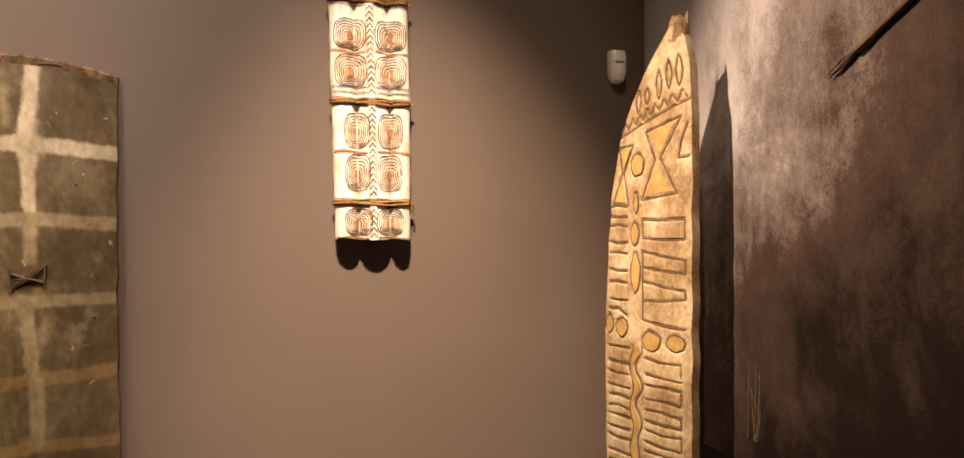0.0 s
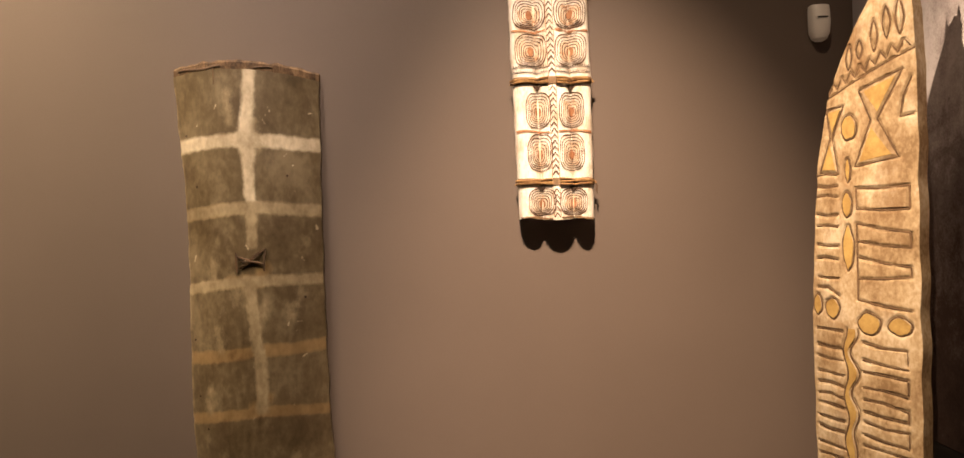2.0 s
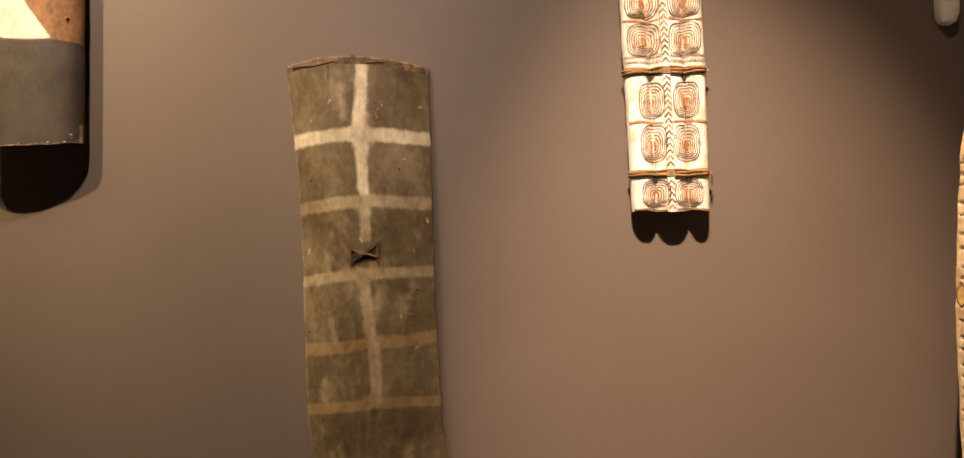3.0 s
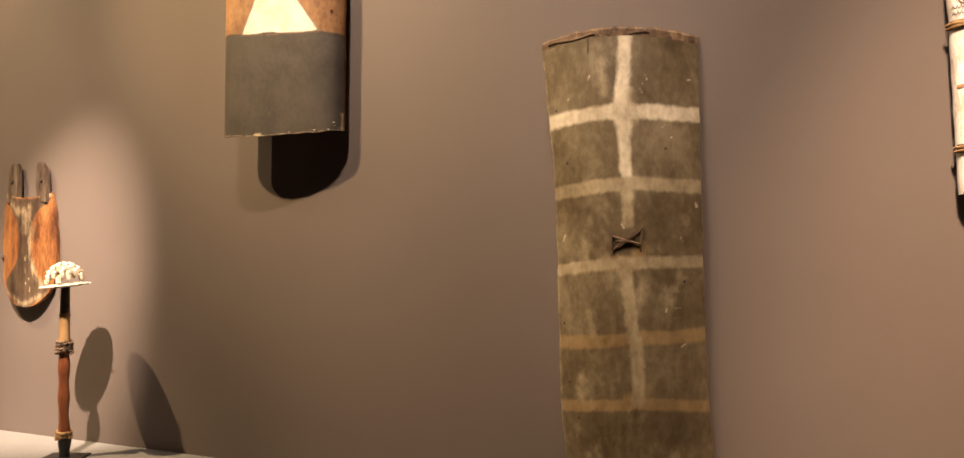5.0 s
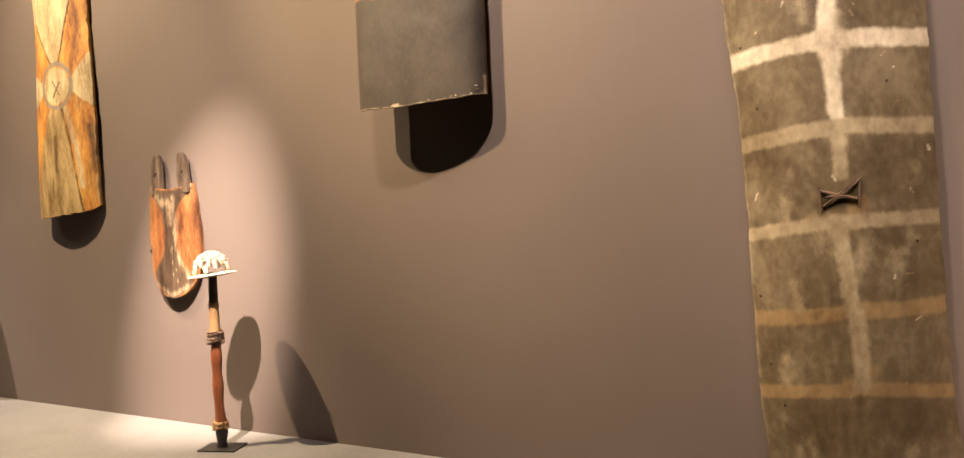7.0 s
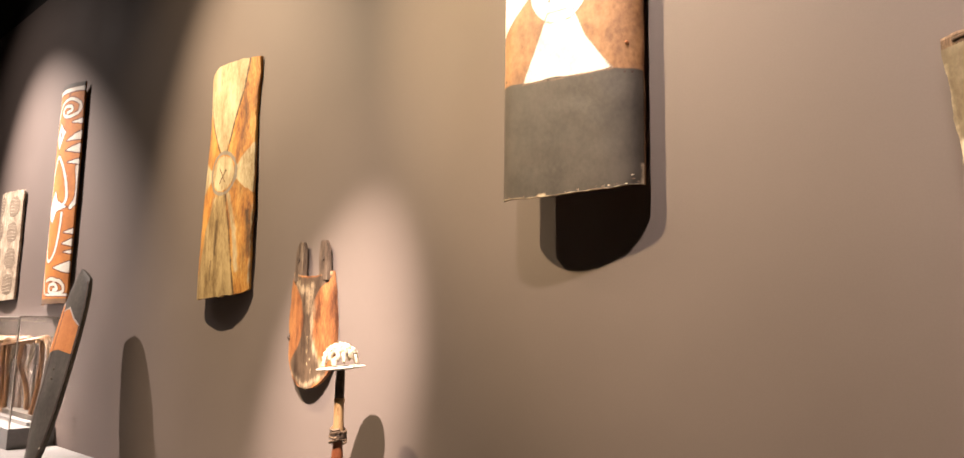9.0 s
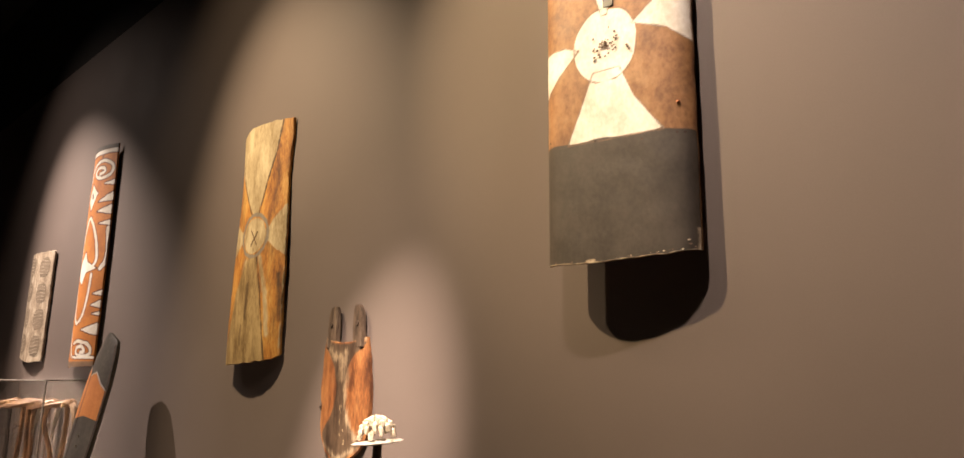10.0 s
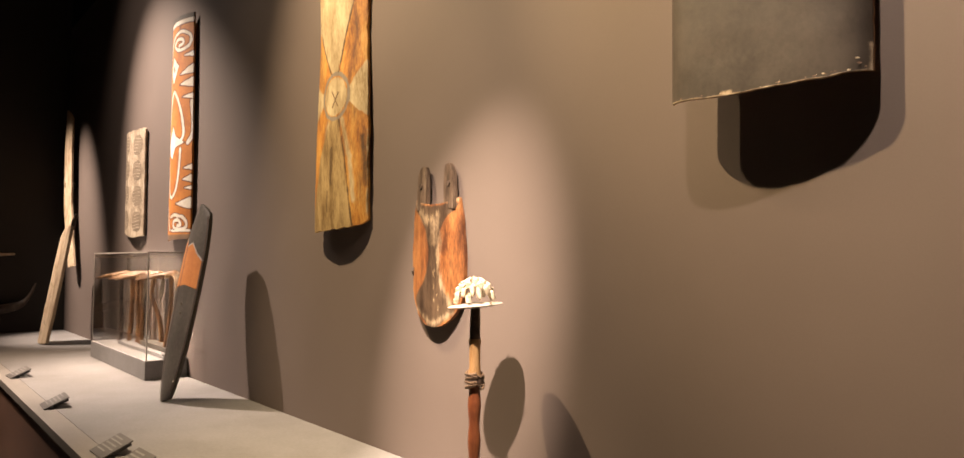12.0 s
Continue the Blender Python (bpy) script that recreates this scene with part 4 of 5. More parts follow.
for k in range(12):
    z = random.uniform(0.06, 0.50)
    w = 0.028 + 0.05 * abs(z - 0.32)
    x = random.uniform(-w, w) + (0.02 if z < 0.4 else 0)
    part("pale_fleck", prong_face.stroke([(x, z), (x + random.uniform(-0.004, 0.004), z + random.uniform(0.008, 0.022))], random.uniform(0.0015, 0.0035), 0.0008, shaky=0.9), BEIGE, pronged_board)
for side in (-1, 1):
    bm = bmesh.new()
    x0 = 0.098 * side
    for zz, half, lean in ((0.50, 0.040, 0.0), (0.60, 0.038, 0.004), (0.66, 0.034, 0.006), (0.695, 0.018, 0.012)):
        for dx, dy in ((-half, -0.034), (half, -0.038), (half, -0.012), (-half, -0.012)):
            bm.verts.new((x0 + dx + lean * -side, dy, zz))
    bm.verts.ensure_lookup_table()
    for r in range(3):
        for k in range(4):
            bm.faces.new([bm.verts[4 * r + k], bm.verts[4 * r + (k + 1) % 4], bm.verts[4 * r + 4 + (k + 1) % 4], bm.verts[4 * r + 4 + k]])
    bm.faces.new(bm.verts[0:4])
    bm.faces.new(bm.verts[12:16])
    bmesh.ops.bevel(bm, geom=bm.edges[:], offset=0.004, segments=2, affect="EDGES")
    prong = part("prong", bm, SMOKED, pronged_board, "dark wooden prong")
    part("prong_hole", tube([(x0, -0.0405, 0.61), (x0, -0.032, 0.61)], [0.010, 0.010], 10), SOOT, prong, "dark drilled hole")
part("side_knot", tube([prong_face.face(-0.172, 0.215, -0.004), prong_face.face(-0.172, 0.235, 0.003), prong_face.face(-0.172, 0.255, -0.004)], [0.004, 0.008, 0.004], 7), SOOT, pronged_board)

wall_mount(pronged_board, 0.3, 0.030)

# ---- disc-headed club on a steel foot ----
club = thing("disc_club", pose(-3.172, -0.228, 0.6), "disc-headed club with white shells, upright on a steel foot", "club")
foot = box(-0.085, 0.085, -0.055, 0.055, 0.0, 0.007, 0.001)
bmesh.ops.rotate(foot, verts=foot.verts, matrix=Matrix.Rotation(radians(18), 3, "Z"))
part("foot_plate", foot, BLACK_STEEL, club, "black steel foot plate", soft=False)
part("socket", tube([(0, 0, 0.006), (0, 0, 0.03), (0.002, 0, 0.07), (0, 0, 0.10)], [0.022, 0.020, 0.026, 0.022], 12), BLACK_STEEL, club, "black metal socket")
part("shaft", tube(curve_through([(0, 0, 0.09), (-0.006, 0, 0.20), (-0.008, 0.002, 0.30), (-0.004, 0, 0.40), (-0.004, 0, 0.47)], 5), [0.021 + 0.002 * math.sin(k) for k in range(21)], 12, wobble=0.08), RED_STICK, club, "polished red-brown shaft")
part("bamboo_sleeve", tube([(-0.004, 0, 0.49), (-0.003, 0, 0.53), (-0.003, 0, 0.60), (-0.003, 0, 0.612), (-0.003, 0, 0.622)], [0.022, 0.020, 0.020, 0.023, 0.021], 12), BAMBOO, club, "pale bamboo sleeve")
part("neck", tube([(-0.003, 0, 0.61), (-0.002, 0, 0.68), (0, 0, 0.735)], [0.019, 0.0185, 0.017], 12), SOOT, club, "black neck")
for z0, z1, r in ((0.085, 0.115, 0.029), (0.448, 0.505, 0.030)):
    turns = []
    for k in range(72):
        a = 2 * math.pi * k / 12
        turns.append((-0.003 + r * math.cos(a) * (1 + 0.15 * math.sin(k)), r * math.sin(a), z0 + (z1 - z0) * k / 71 + 0.006 * math.sin(0.7 * k)))
    part("fibre_knot", tube(turns, [0.0062] * 72, 6, wobble=0.3), DARK_CORD if z0 > 0.2 else CORD, club, "twisted plant-fibre knot")
part("dark_band", tube([(-0.004, 0, 0.468), (-0.004, 0, 0.488)], [0.034, 0.034], 12), SOOT, club)
disc = bmesh.new()
rings = []
for r, z in ((0.012, -0.007), (0.055, -0.007), (0.090, -0.003), (0.100, 0.001), (0.090, 0.005), (0.05, 0.009), (0.012, 0.012)):
    rings.append([disc.verts.new((r * math.cos(a) * (1 + 0.03 * noise.noise((math.cos(a), math.sin(a), 1))), r * math.sin(a), z)) for a in np.linspace(0, 2 * math.pi, 40, endpoint=False)])
for a, b in zip(rings, rings[1:]):
    for k in range(40):
        disc.faces.new((a[k], a[(k + 1) % 40], b[(k + 1) % 40], b[k]))
disc.faces.new(rings[0][::-1])
disc.faces.new(rings[-1])
tilt = pose(0, 0, 0.74, 3, -4, 0)
disc.transform(tilt)
stone_disc = part("stone_disc", disc, STONE, club, "thin pale stone disc")
random.seed(21)
for k in range(34):
    a = k * 2.399
    f = (k + 0.5) / 34
    r0 = 0.060 * math.sqrt(f)
    base = Vector((r0 * math.cos(a), r0 * math.sin(a), 0.080 * math.sqrt(max(1 - f, 0.0)) + 0.012))
    out = Vector((math.cos(a), math.sin(a), 0))
    down = (out * 0.6 + Vector((0, 0, -0.8))).normalized()
    size = random.uniform(0.030, 0.050)
    pts = [base + out * 0.004 - down * size * 0.3, base + out * 0.011, base + down * size * 0.55, base + down * size * 0.8 - out * 0.006]
    shell = tube([tilt @ Vector((p.x, p.y, max(p.z, 0.013))) for p in pts], [0.004, 0.011, 0.0085, 0.002], 8, wobble=0.2, seed=k)
    part("shell", shell, BONE, stone_disc, "bone-white shell")
for k in range(6):
    a = 1.05 * k + 0.4
    pts = [(0.04 * math.cos(a), 0.04 * math.sin(a), 0.065), (0.064 * math.cos(a), 0.064 * math.sin(a), 0.05), (0.076 * math.cos(a + 0.15), 0.076 * math.sin(a + 0.15), 0.02)]
    part("shell_cord", tube([tilt @ Vector(p) for p in pts], [0.0028] * 3, 5), DARK_CORD, stone_disc, "dark tying cord")
part("side_tassel", tube([tilt @ Vector(p) for p in ((0.088, -0.01, 0.004), (0.105, -0.012, 0.010), (0.118, -0.012, 0.004))], [0.004, 0.003, 0.001], 5), BONE, club)

# ---- tall vermilion shield with white scrolls ----
scroll_shield = thing("scroll_shield", pose(-7.015, 0, 1.65), "tall vermilion shield painted with white scrolls, hung on wall", "shield")
scroll = Sheet(steps_of([(0, -0.275), (0.5, -0.255), (1.77, -0.235)]), steps_of([(0, 0.245), (0.9, 0.255), (1.77, 0.24)]), lambda s: 0.01 * s, lambda s: 1.77, lambda s, z: 0.035 + 0.055 * (1 - (2 * s - 1) ** 2), 0.014, 0.004, 11.0)
SCROLLED = material("scroll_shield_paint", [(0.44, 0.145, 0.020), (0.60, 0.225, 0.038)], 7, bump=0.25, rough=0.7, stain=(0.27, 0.070, 0.018), stain_scale=6, stain_amount=0.55,
    layers=(((0.12, 0.040, 0.014), (0.20, 0.070, 0.022), 0.30), ((0.66, 0.58, 0.46), (0.86, 0.83, 0.76), 0.30), ((0.05, 0.043, 0.036), (0.11, 0.095, 0.08), 0.2), ((0.10, 0.055, 0.026), (0.22, 0.13, 0.07), 0.5)))


def S(x, y):
    """The scroll drawing's own units, laid on the shield."""
    a = np.interp(y, (105, 500, 850, 1215), (65, 60, 45, 8))
    b = np.interp(y, (105, 560, 850, 1215), (168, 165, 135, 112))
    z = (1215 - y) / 1110 * 1.77
    return float(scroll.at((x - a) / (b - a), z)), z


LINES = ((((78, 395), (79, 330), (90, 260), (108, 203), (138, 186), (160, 215), (159, 258), (141, 277), (121, 270), (112, 243), (123, 221), (140, 228), (141, 248), (129, 253)), 0.017),
    (((70, 220), (71, 300), (76, 380)), 0.012), (((84, 172), (80, 205)), 0.016),
    (((68, 690), (78, 600), (94, 520), (108, 478), (124, 520), (134, 600), (132, 690), (122, 728)), 0.019),
    (((163, 545), (160, 620), (151, 700), (138, 742)), 0.024), (((62, 690), (55, 760), (59, 820)), 0.014), (((61, 355), (62, 410)), 0.014), (((46, 890), (40, 1000)), 0.012),
    (((60, 815), (62, 900), (60, 960), (70, 1003), (90, 970), (105, 880), (117, 770)), 0.018),
    (((12, 1175), (25, 1080), (37, 1018), (45, 1080), (52, 1160)), 0.016),
    (((63, 1100), (80, 1091), (104, 1108), (108, 1148), (91, 1164), (73, 1150), (75, 1122), (90, 1118), (95, 1140), (86, 1144)), 0.017), (((60, 1166), (114, 1170)), 0.012))
PATCHES = ((((105, 300), (128, 355), (116, 400), (105, 437), (91, 380)), "white eye lozenge"), (((100, 650), (106, 700), (131, 740), (101, 757), (86, 812), (75, 790), (67, 740), (85, 690)), "white painted blade"),
    (((180, 285), (145, 310), (180, 327)), ""), (((180, 340), (132, 402), (180, 402)), ""), (((180, 415), (131, 450), (178, 478)), ""), (((175, 498), (139, 515), (172, 532)), ""), (((150, 835), (117, 865), (146, 884)), ""),
    (((145, 884), (112, 920), (142, 945)), ""), (((142, 945), (114, 963), (138, 978)), ""), (((142, 995), (87, 1036), (112, 1060), (138, 1068)), ""), (((50, 128), (180, 128), (180, 149), (50, 149)), "white band below the top"))
scroll_marks = []
for points, half in LINES:
    points = [tuple(p) for p in curve_through([S(*p) for p in points], 6)]
    scroll_marks += [(0, "", "", points, 0.76 * half + 0.008, 0.010), (1, "scroll_line", "white painted scroll line", points, 0.76 * half, 0.010)]
for points, words in PATCHES:
    points = [S(*p) for p in points]
    scroll_marks += [(0, "", "", points + points[:1], 0.010, 0.010), (1, "white_patch", words or "white painted tooth", points, 0, 0.010)]
scroll_marks += [(2, "top_band", "dark grey top band", [S(*p) for p in ((50, 95), (180, 95), (180, 126), (50, 126))], 0, 0.008), (2, "", "", [S(107, 355), S(109, 370)], 0.016, 0.008), (3, "", "", [S(-10, 1215), S(120, 1215)], 0.045, 0.03),
    (0, "", "", [S(75, 490), S(75, 498)], 0.016, 0.012), (0, "", "", [S(75, 518), S(75, 526)], 0.016, 0.012), (0, "", "", [S(135, 150), S(132, 165)], 0.012, 0.02)]
painted(scroll, scroll_shield, 80, 280, scroll_marks, SCROLLED, "vermilion painted wood", None, 0.004)
for x, y in ((60, 205), (75, 1162)):
    part("nail_hole", hole(scroll, *S(x, y), 0.008), SOOT, scroll_shield)

wall_mount(scroll_shield, 1.2, 0.08)

# ---- grey board carved with hatched squares ----
hatched_board = thing("hatched_board", pose(-8.30, 0, 1.69), "grey wooden board carved with hatched ovals, hung on wall", "carved board")
hatch = Sheet(lambda z: -0.345, lambda z: 0.275, lambda s: 0.03 * (1 - s) + 0.03 * abs(2 * s - 1.2), lambda s: 1.02 - 0.02 * s, lambda s, z: 0.030 + 0.035 * (1 - (2 * s - 1) ** 2), 0.018, 0.012, 14.0)
part("body", hatch.body(26, 30), GREY_RELIEF, hatched_board, "pale grey worn wood")
for r in range(4):
    for c in range(2):
        cx, cz = -0.195 + 0.325 * c + 0.012 * math.sin(3 * r), 0.155 + 0.235 * r + 0.03 * (1 - c)
        part("hatched_oval", hatch.fill(ring_points(cx, cz, 0.098, 0.090, 28, 2.8, 0, 0.12, 3 * r + c), 0.002, 0.03), GREY_HOLLOW, hatched_board, "grey-brown hatched oval")
        bm = bmesh.new()
        for k in range(5):
            z = cz - 0.06 + 0.03 * k
            hatch.stroke([(cx + x, z + 0.006 * math.sin(30 * x + r)) for x in np.linspace(-0.075, 0.075, 9)], 0.006, 0.003, False, bm, 0.5)
        part("hatching", bm, GREY_RELIEF, hatched_board)

wall_mount(hatched_board, 0.6, 0.05)

# ---- curved pale shield at the far end ----
curved_shield = thing("curved_shield", pose(-10.92, 0, 1.40), "narrow curved pale shield at the far end", "shield")
mid = steps_of([(0, 0.20), (0.25, 0.06), (0.75, -0.12), (1.42, -0.16), (1.92, -0.10)])
narrow = Sheet(lambda z: mid(z) - 0.05 - 0.12 * math.sqrt(max(1 - ((z - 0.9) / 1.08) ** 2, 0)), lambda z: mid(z) + 0.05 + 0.12 * math.sqrt(max(1 - ((z - 0.9) / 1.08) ** 2, 0)), lambda s: 0.02 * abs(2 * s - 1), lambda s: 1.92 - 0.10 * (2 * s - 1) ** 2, lambda s, z: 0.08 + 0.04 * (1 - (2 * s - 1) ** 2), 0.02, 0.008, 17.0)
part("body", narrow.body(16, 40), WEATHERED, curved_shield, "weathered pale wood")
for k in range(9):
    part("carved_spot", narrow.fill(ring_points(mid(0.3 + 0.14 * k) + 0.03 * math.sin(3 * k), 0.3 + 0.14 * k, 0.03, 0.035, 14, 2.5, 0, 0.2, k), 0.002, 0.03), BEIGE, curved_shield)

wall_mount(curved_shield, 1.0, 0.10, -0.13)

# ---- long plank that leans back on the plinth ----
leaning_plank = thing("leaning_plank", pose(-10.0, -0.465, 0.6, -9.5, 0, 0), "long weathered tan plank leaning back on plinth", "plank")
lean = Sheet(steps_of([(0, -0.20), (0.2, -0.235), (0.9, -0.24), (1.15, -0.20), (1.3, -0.02)]), steps_of([(0, 0.20), (0.3, 0.24), (1.0, 0.24), (1.3, 0.20)]), lambda s: 0.0 + 0.02 * (2 * s - 1) ** 2, lambda s: 1.18 + 0.10 * s, lambda s, z: 0.02 + 0.025 * (1 - (2 * s - 1) ** 2), 0.03, 0.008, 19.0)
part("body", lean.body(20, 40), WEATHERED, leaning_plank, "weathered tan wood")
for k, (x, z, w) in enumerate(((0.05, 0.62, 0.10), (0.02, 0.50, 0.09), (-0.05, 0.35, 0.06), (0.08, 0.22, 0.07), (0.03, 0.82, 0.05), (-0.02, 0.12, 0.08))):
    part("carved_line", lean.stroke(curve_through([(x - w, z), (x - w / 3, z + 0.02), (x + w / 3, z - 0.015), (x + w, z + 0.01)], 6), 0.012, 0.003, shaky=0.7), GREY_RELIEF if k % 2 else BEIGE, leaning_plank)
part("tip_peg", tube([(0.17, 0.0, 1.24), (0.20, 0.0, 1.33), (0.215, 0.005, 1.40)], [0.025, 0.022, 0.012], 8), DARK_WOOD, leaning_plank, "dark peg at the tip")

# ---- slate blade shield with an orange chevron, leaning back ----
blade_shield = thing("blade_shield", pose(-5.97, -0.43, 0.6, -10.5, 0, 0), "slate-grey blade-shaped shield with orange chevron, standing on plinth", "shield")


def blade_half(z):
    u = min(max(z / 1.285, 0.0), 1.0)
    return 0.02 + 0.195 * math.sqrt(max(1 - abs(2 * u - 1) ** 2.6, 0.0)) * (0.84 + 0.2 * u)


blade = Sheet(lambda z: -blade_half(z), blade_half, lambda s: 0.03 * (2 * s - 1) ** 2, lambda s: 1.285 - 0.06 * (2 * s - 1) ** 2, lambda s, z: 0.010 + 0.022 * (1 - (2 * s - 1) ** 2), 0.020, 0.003, 23.0)
part("body", blade.body(30, 50), SLATE, blade_shield, "slate-grey painted wood")
chev = [(blade.at(0.01, 0.72), 0.72), (0.0, 0.745), (blade.at(0.99, 0.72), 0.72), (blade.at(0.99, 0.90), 0.90), (0.10, 0.95), (0.0, 1.02), (-0.10, 1.00), (-0.15, 1.06), (blade.at(0.01, 1.0), 1.0)]
part("orange_chevron", blade.fill(chev, 0.002, 0.024), VERMILION, blade_shield, "bright orange painted chevron")
part("chevron_edge", blade.stroke([(blade.at(0.02, 1.0), 1.0), (-0.15, 1.06), (-0.10, 1.00), (0.0, 1.02), (0.10, 0.95), (blade.at(0.98, 0.9), 0.9)], 0.012, 0.003), STONE, blade_shield, "pale chevron edge")
part("groove_line", blade.stroke([(blade.at(0.20 + 0.05 * math.sin(2.4 * z), z), z) for z in np.linspace(0.04, 1.03, 40)], 0.016, 0.003), SOOT, blade_shield, "black line down the face")
part("side_line", blade.stroke([(blade.at(0.965, z), z) for z in np.linspace(0.08, 1.2, 40)], 0.016, 0.003), SOOT, blade_shield, "black line along the edge")
for x, z in ((0.03, 0.56), (0.02, 0.62), (0.12, 0.14)):
    part("nail", tube([blade.face(x, z, 0.0), blade.face(x, z, 0.008)], [0.007, 0.005], 8), BONE if z < 0.3 else ASH, blade_shield)

# ---- clear case with adzes ----
case = thing("display_case", pose(-7.715, -0.158, 0.6), "clear acrylic display case on a grey base", "display case")
part("base", box(-0.86, 0.86, -0.155, 0.152, 0.0, 0.145, 0.004), PLINTH_TOP, case, "grey painted base", soft=False)
for k, (x0, x1, y0, y1) in enumerate(((-0.848, 0.848, -0.145, -0.139), (-0.848, 0.848, 0.137, 0.143), (-0.848, -0.842, -0.138, 0.136), (0.842, 0.848, -0.138, 0.136))):
    pane = part("pane", box(x0, x1, y0, y1, 0.146, 0.95, 0.0008), GLASS, case, soft=False)
    pane.visible_shadow = False
lid = part("lid", box(-0.848, 0.848, -0.145, 0.143, 0.951, 0.957, 0.0008), GLASS, case, "clear acrylic lid", soft=False)
lid.visible_shadow = False
# opaque pale strips that paint the glint along the acrylic edges
for k, (x, y) in enumerate(((0.845, -0.142), (-0.845, -0.142))):
    part("edge_glint", box(x - 0.0035, x + 0.0035, y - 0.0045, y + 0.0005, 0.147, 0.955), STONE, case, "pale opaque strip painted as the glint on the acrylic edge", soft=False)
part("edge_glint", box(-0.848, 0.848, -0.1475, -0.1455, 0.949, 0.957), STONE, case, "pale opaque strip painted as the glint on the acrylic edge", soft=False)
part("edge_glint", box(0.849, 0.852, -0.14, 0.14, 0.949, 0.957), STONE, case, "pale opaque strip painted as the glint on the acrylic edge", soft=False)
part("riser", box(-0.45, 0.80, -0.02, 0.13, 0.146, 0.175, 0.002), PLINTH_TOP, case, "low grey riser", soft=False)
part("riser", box(0.05, 0.78, 0.03, 0.128, 0.176, 0.215, 0.002), SLATE, case, "dark grey riser", soft=False)

ADZES = ((-8.44, -0.095, 0.746, 0.60, -0.27, 0.09, 0.0, DARK_WOOD), (-8.05, -0.10, 0.776, 0.575, -0.22, 0.10, 0.02, ADZE_WOOD), (-7.90, -0.095, 0.776, 0.575, -0.25, 0.09, -0.01, ADZE_WOOD), (-7.75, -0.10, 0.776, 0.575, -0.24, 0.10, 0.0, ADZE_WOOD), (-7.47, -0.085, 0.816, 0.54, -0.16, 0.08, -0.08, ADZE_WOOD), (-7.04, -0.085, 0.816, 0.55, -0.27, 0.05, 0.03, ADZE_WOOD))
for k, (x, y, z, h, reach, back, sway, haft) in enumerate(ADZES):
    adze = thing("adze", pose(x, y, z, 0, 0, 45), "dark-hafted wooden adze standing in the case" if haft is DARK_WOOD else "golden-brown wooden adze standing in the case", "adze", group="adzes in the case")
    shaft = curve_through([(-sway, 0, 0), (-0.5 * sway + 0.01, 0, h * 0.35), (0.2 * sway, 0, h * 0.7), (0, 0, h)], 4)
    haft_part = part("haft", tube(shaft, [0.022 - 0.004 * math.sin(2.5 * i / 12) for i in range(13)], 9, wobble=0.12, seed=k), haft, adze, "worn wooden haft")
    part("head", tube(curve_through([(back, 0, h - 0.012), (back * 0.5, 0, h + 0.02), (0, 0, h + 0.016), (reach * 0.5, 0, h - 0.002), (reach, 0, h - 0.028)], 4), [0.020, 0.026, 0.03, 0.032, 0.030, 0.03, 0.028, 0.027, 0.026, 0.024, 0.022, 0.02, 0.018, 0.015, 0.012, 0.009, 0.005], 9, wobble=0.12, seed=k + 9), ADZE_WOOD, adze, "pale curved adze head")
    wrap = [(0.026 * math.cos(0.9 * i) - 0.02 + 0.0, 0.03 * math.sin(0.9 * i), h + 0.004 + 0.0007 * i - 0.015) for i in range(44)]
    part("lashing", tube(wrap, [0.005] * 44, 5), CORD, haft_part, "cane lashing")
    if k == 5:
        part("drooping_end", tube(curve_through([(0.03, 0, h + 0.015), (0.07, -0.03, h - 0.03), (0.085, -0.045, h - 0.12), (0.07, -0.04, h - 0.19)], 4), [0.022, 0.026, 0.026, 0.026, 0.026, 0.024, 0.022, 0.02, 0.018, 0.014, 0.01, 0.008, 0.005], 8, wobble=0.2), BARK, adze, "drooping brown end")
    if k >= 4:
        for j in range(3):
            part("fibre_tassel", tube([(-0.04 - 0.01 * j, -0.02, h - 0.02), (-0.05 - 0.012 * j, -0.022, h - 0.12), (-0.09 + 0.01 * j, -0.022, h - 0.22 - 0.03 * j)], [0.006, 0.008, 0.002], 6), GREY_HOLLOW, adze, "hanging fibre tassel")

# ---- captions along the rail ----
for k, x in enumerate((-7.70, -6.27, -4.90, -4.55)):
    label = thing("caption_plate", pose(x, -1.055, 0.599, 24, 0, (3, -2, 2, 4)[k]), "small tilted grey caption plate on the plinth rail", "caption", group="captions along the rail")
    plate = part("plate", box(-0.10, 0.10, 0.0, 0.145, 0.0, 0.006, 0.001), CARD, label, "grey caption card", soft=False)
    part("stand", box(-0.09, 0.09, 0.05, 0.135, -0.016, -0.001, 0.001), DARK_SLOT, label, "dark wedge stand", soft=False)
    for j in range(5):
        part("caption_line", box(-0.085, (0.02, 0.075, 0.06, 0.08, 0.03)[j], 0.118 - 0.022 * j, 0.126 - 0.022 * j, 0.0062, 0.0070), INK, plate, soft=False)

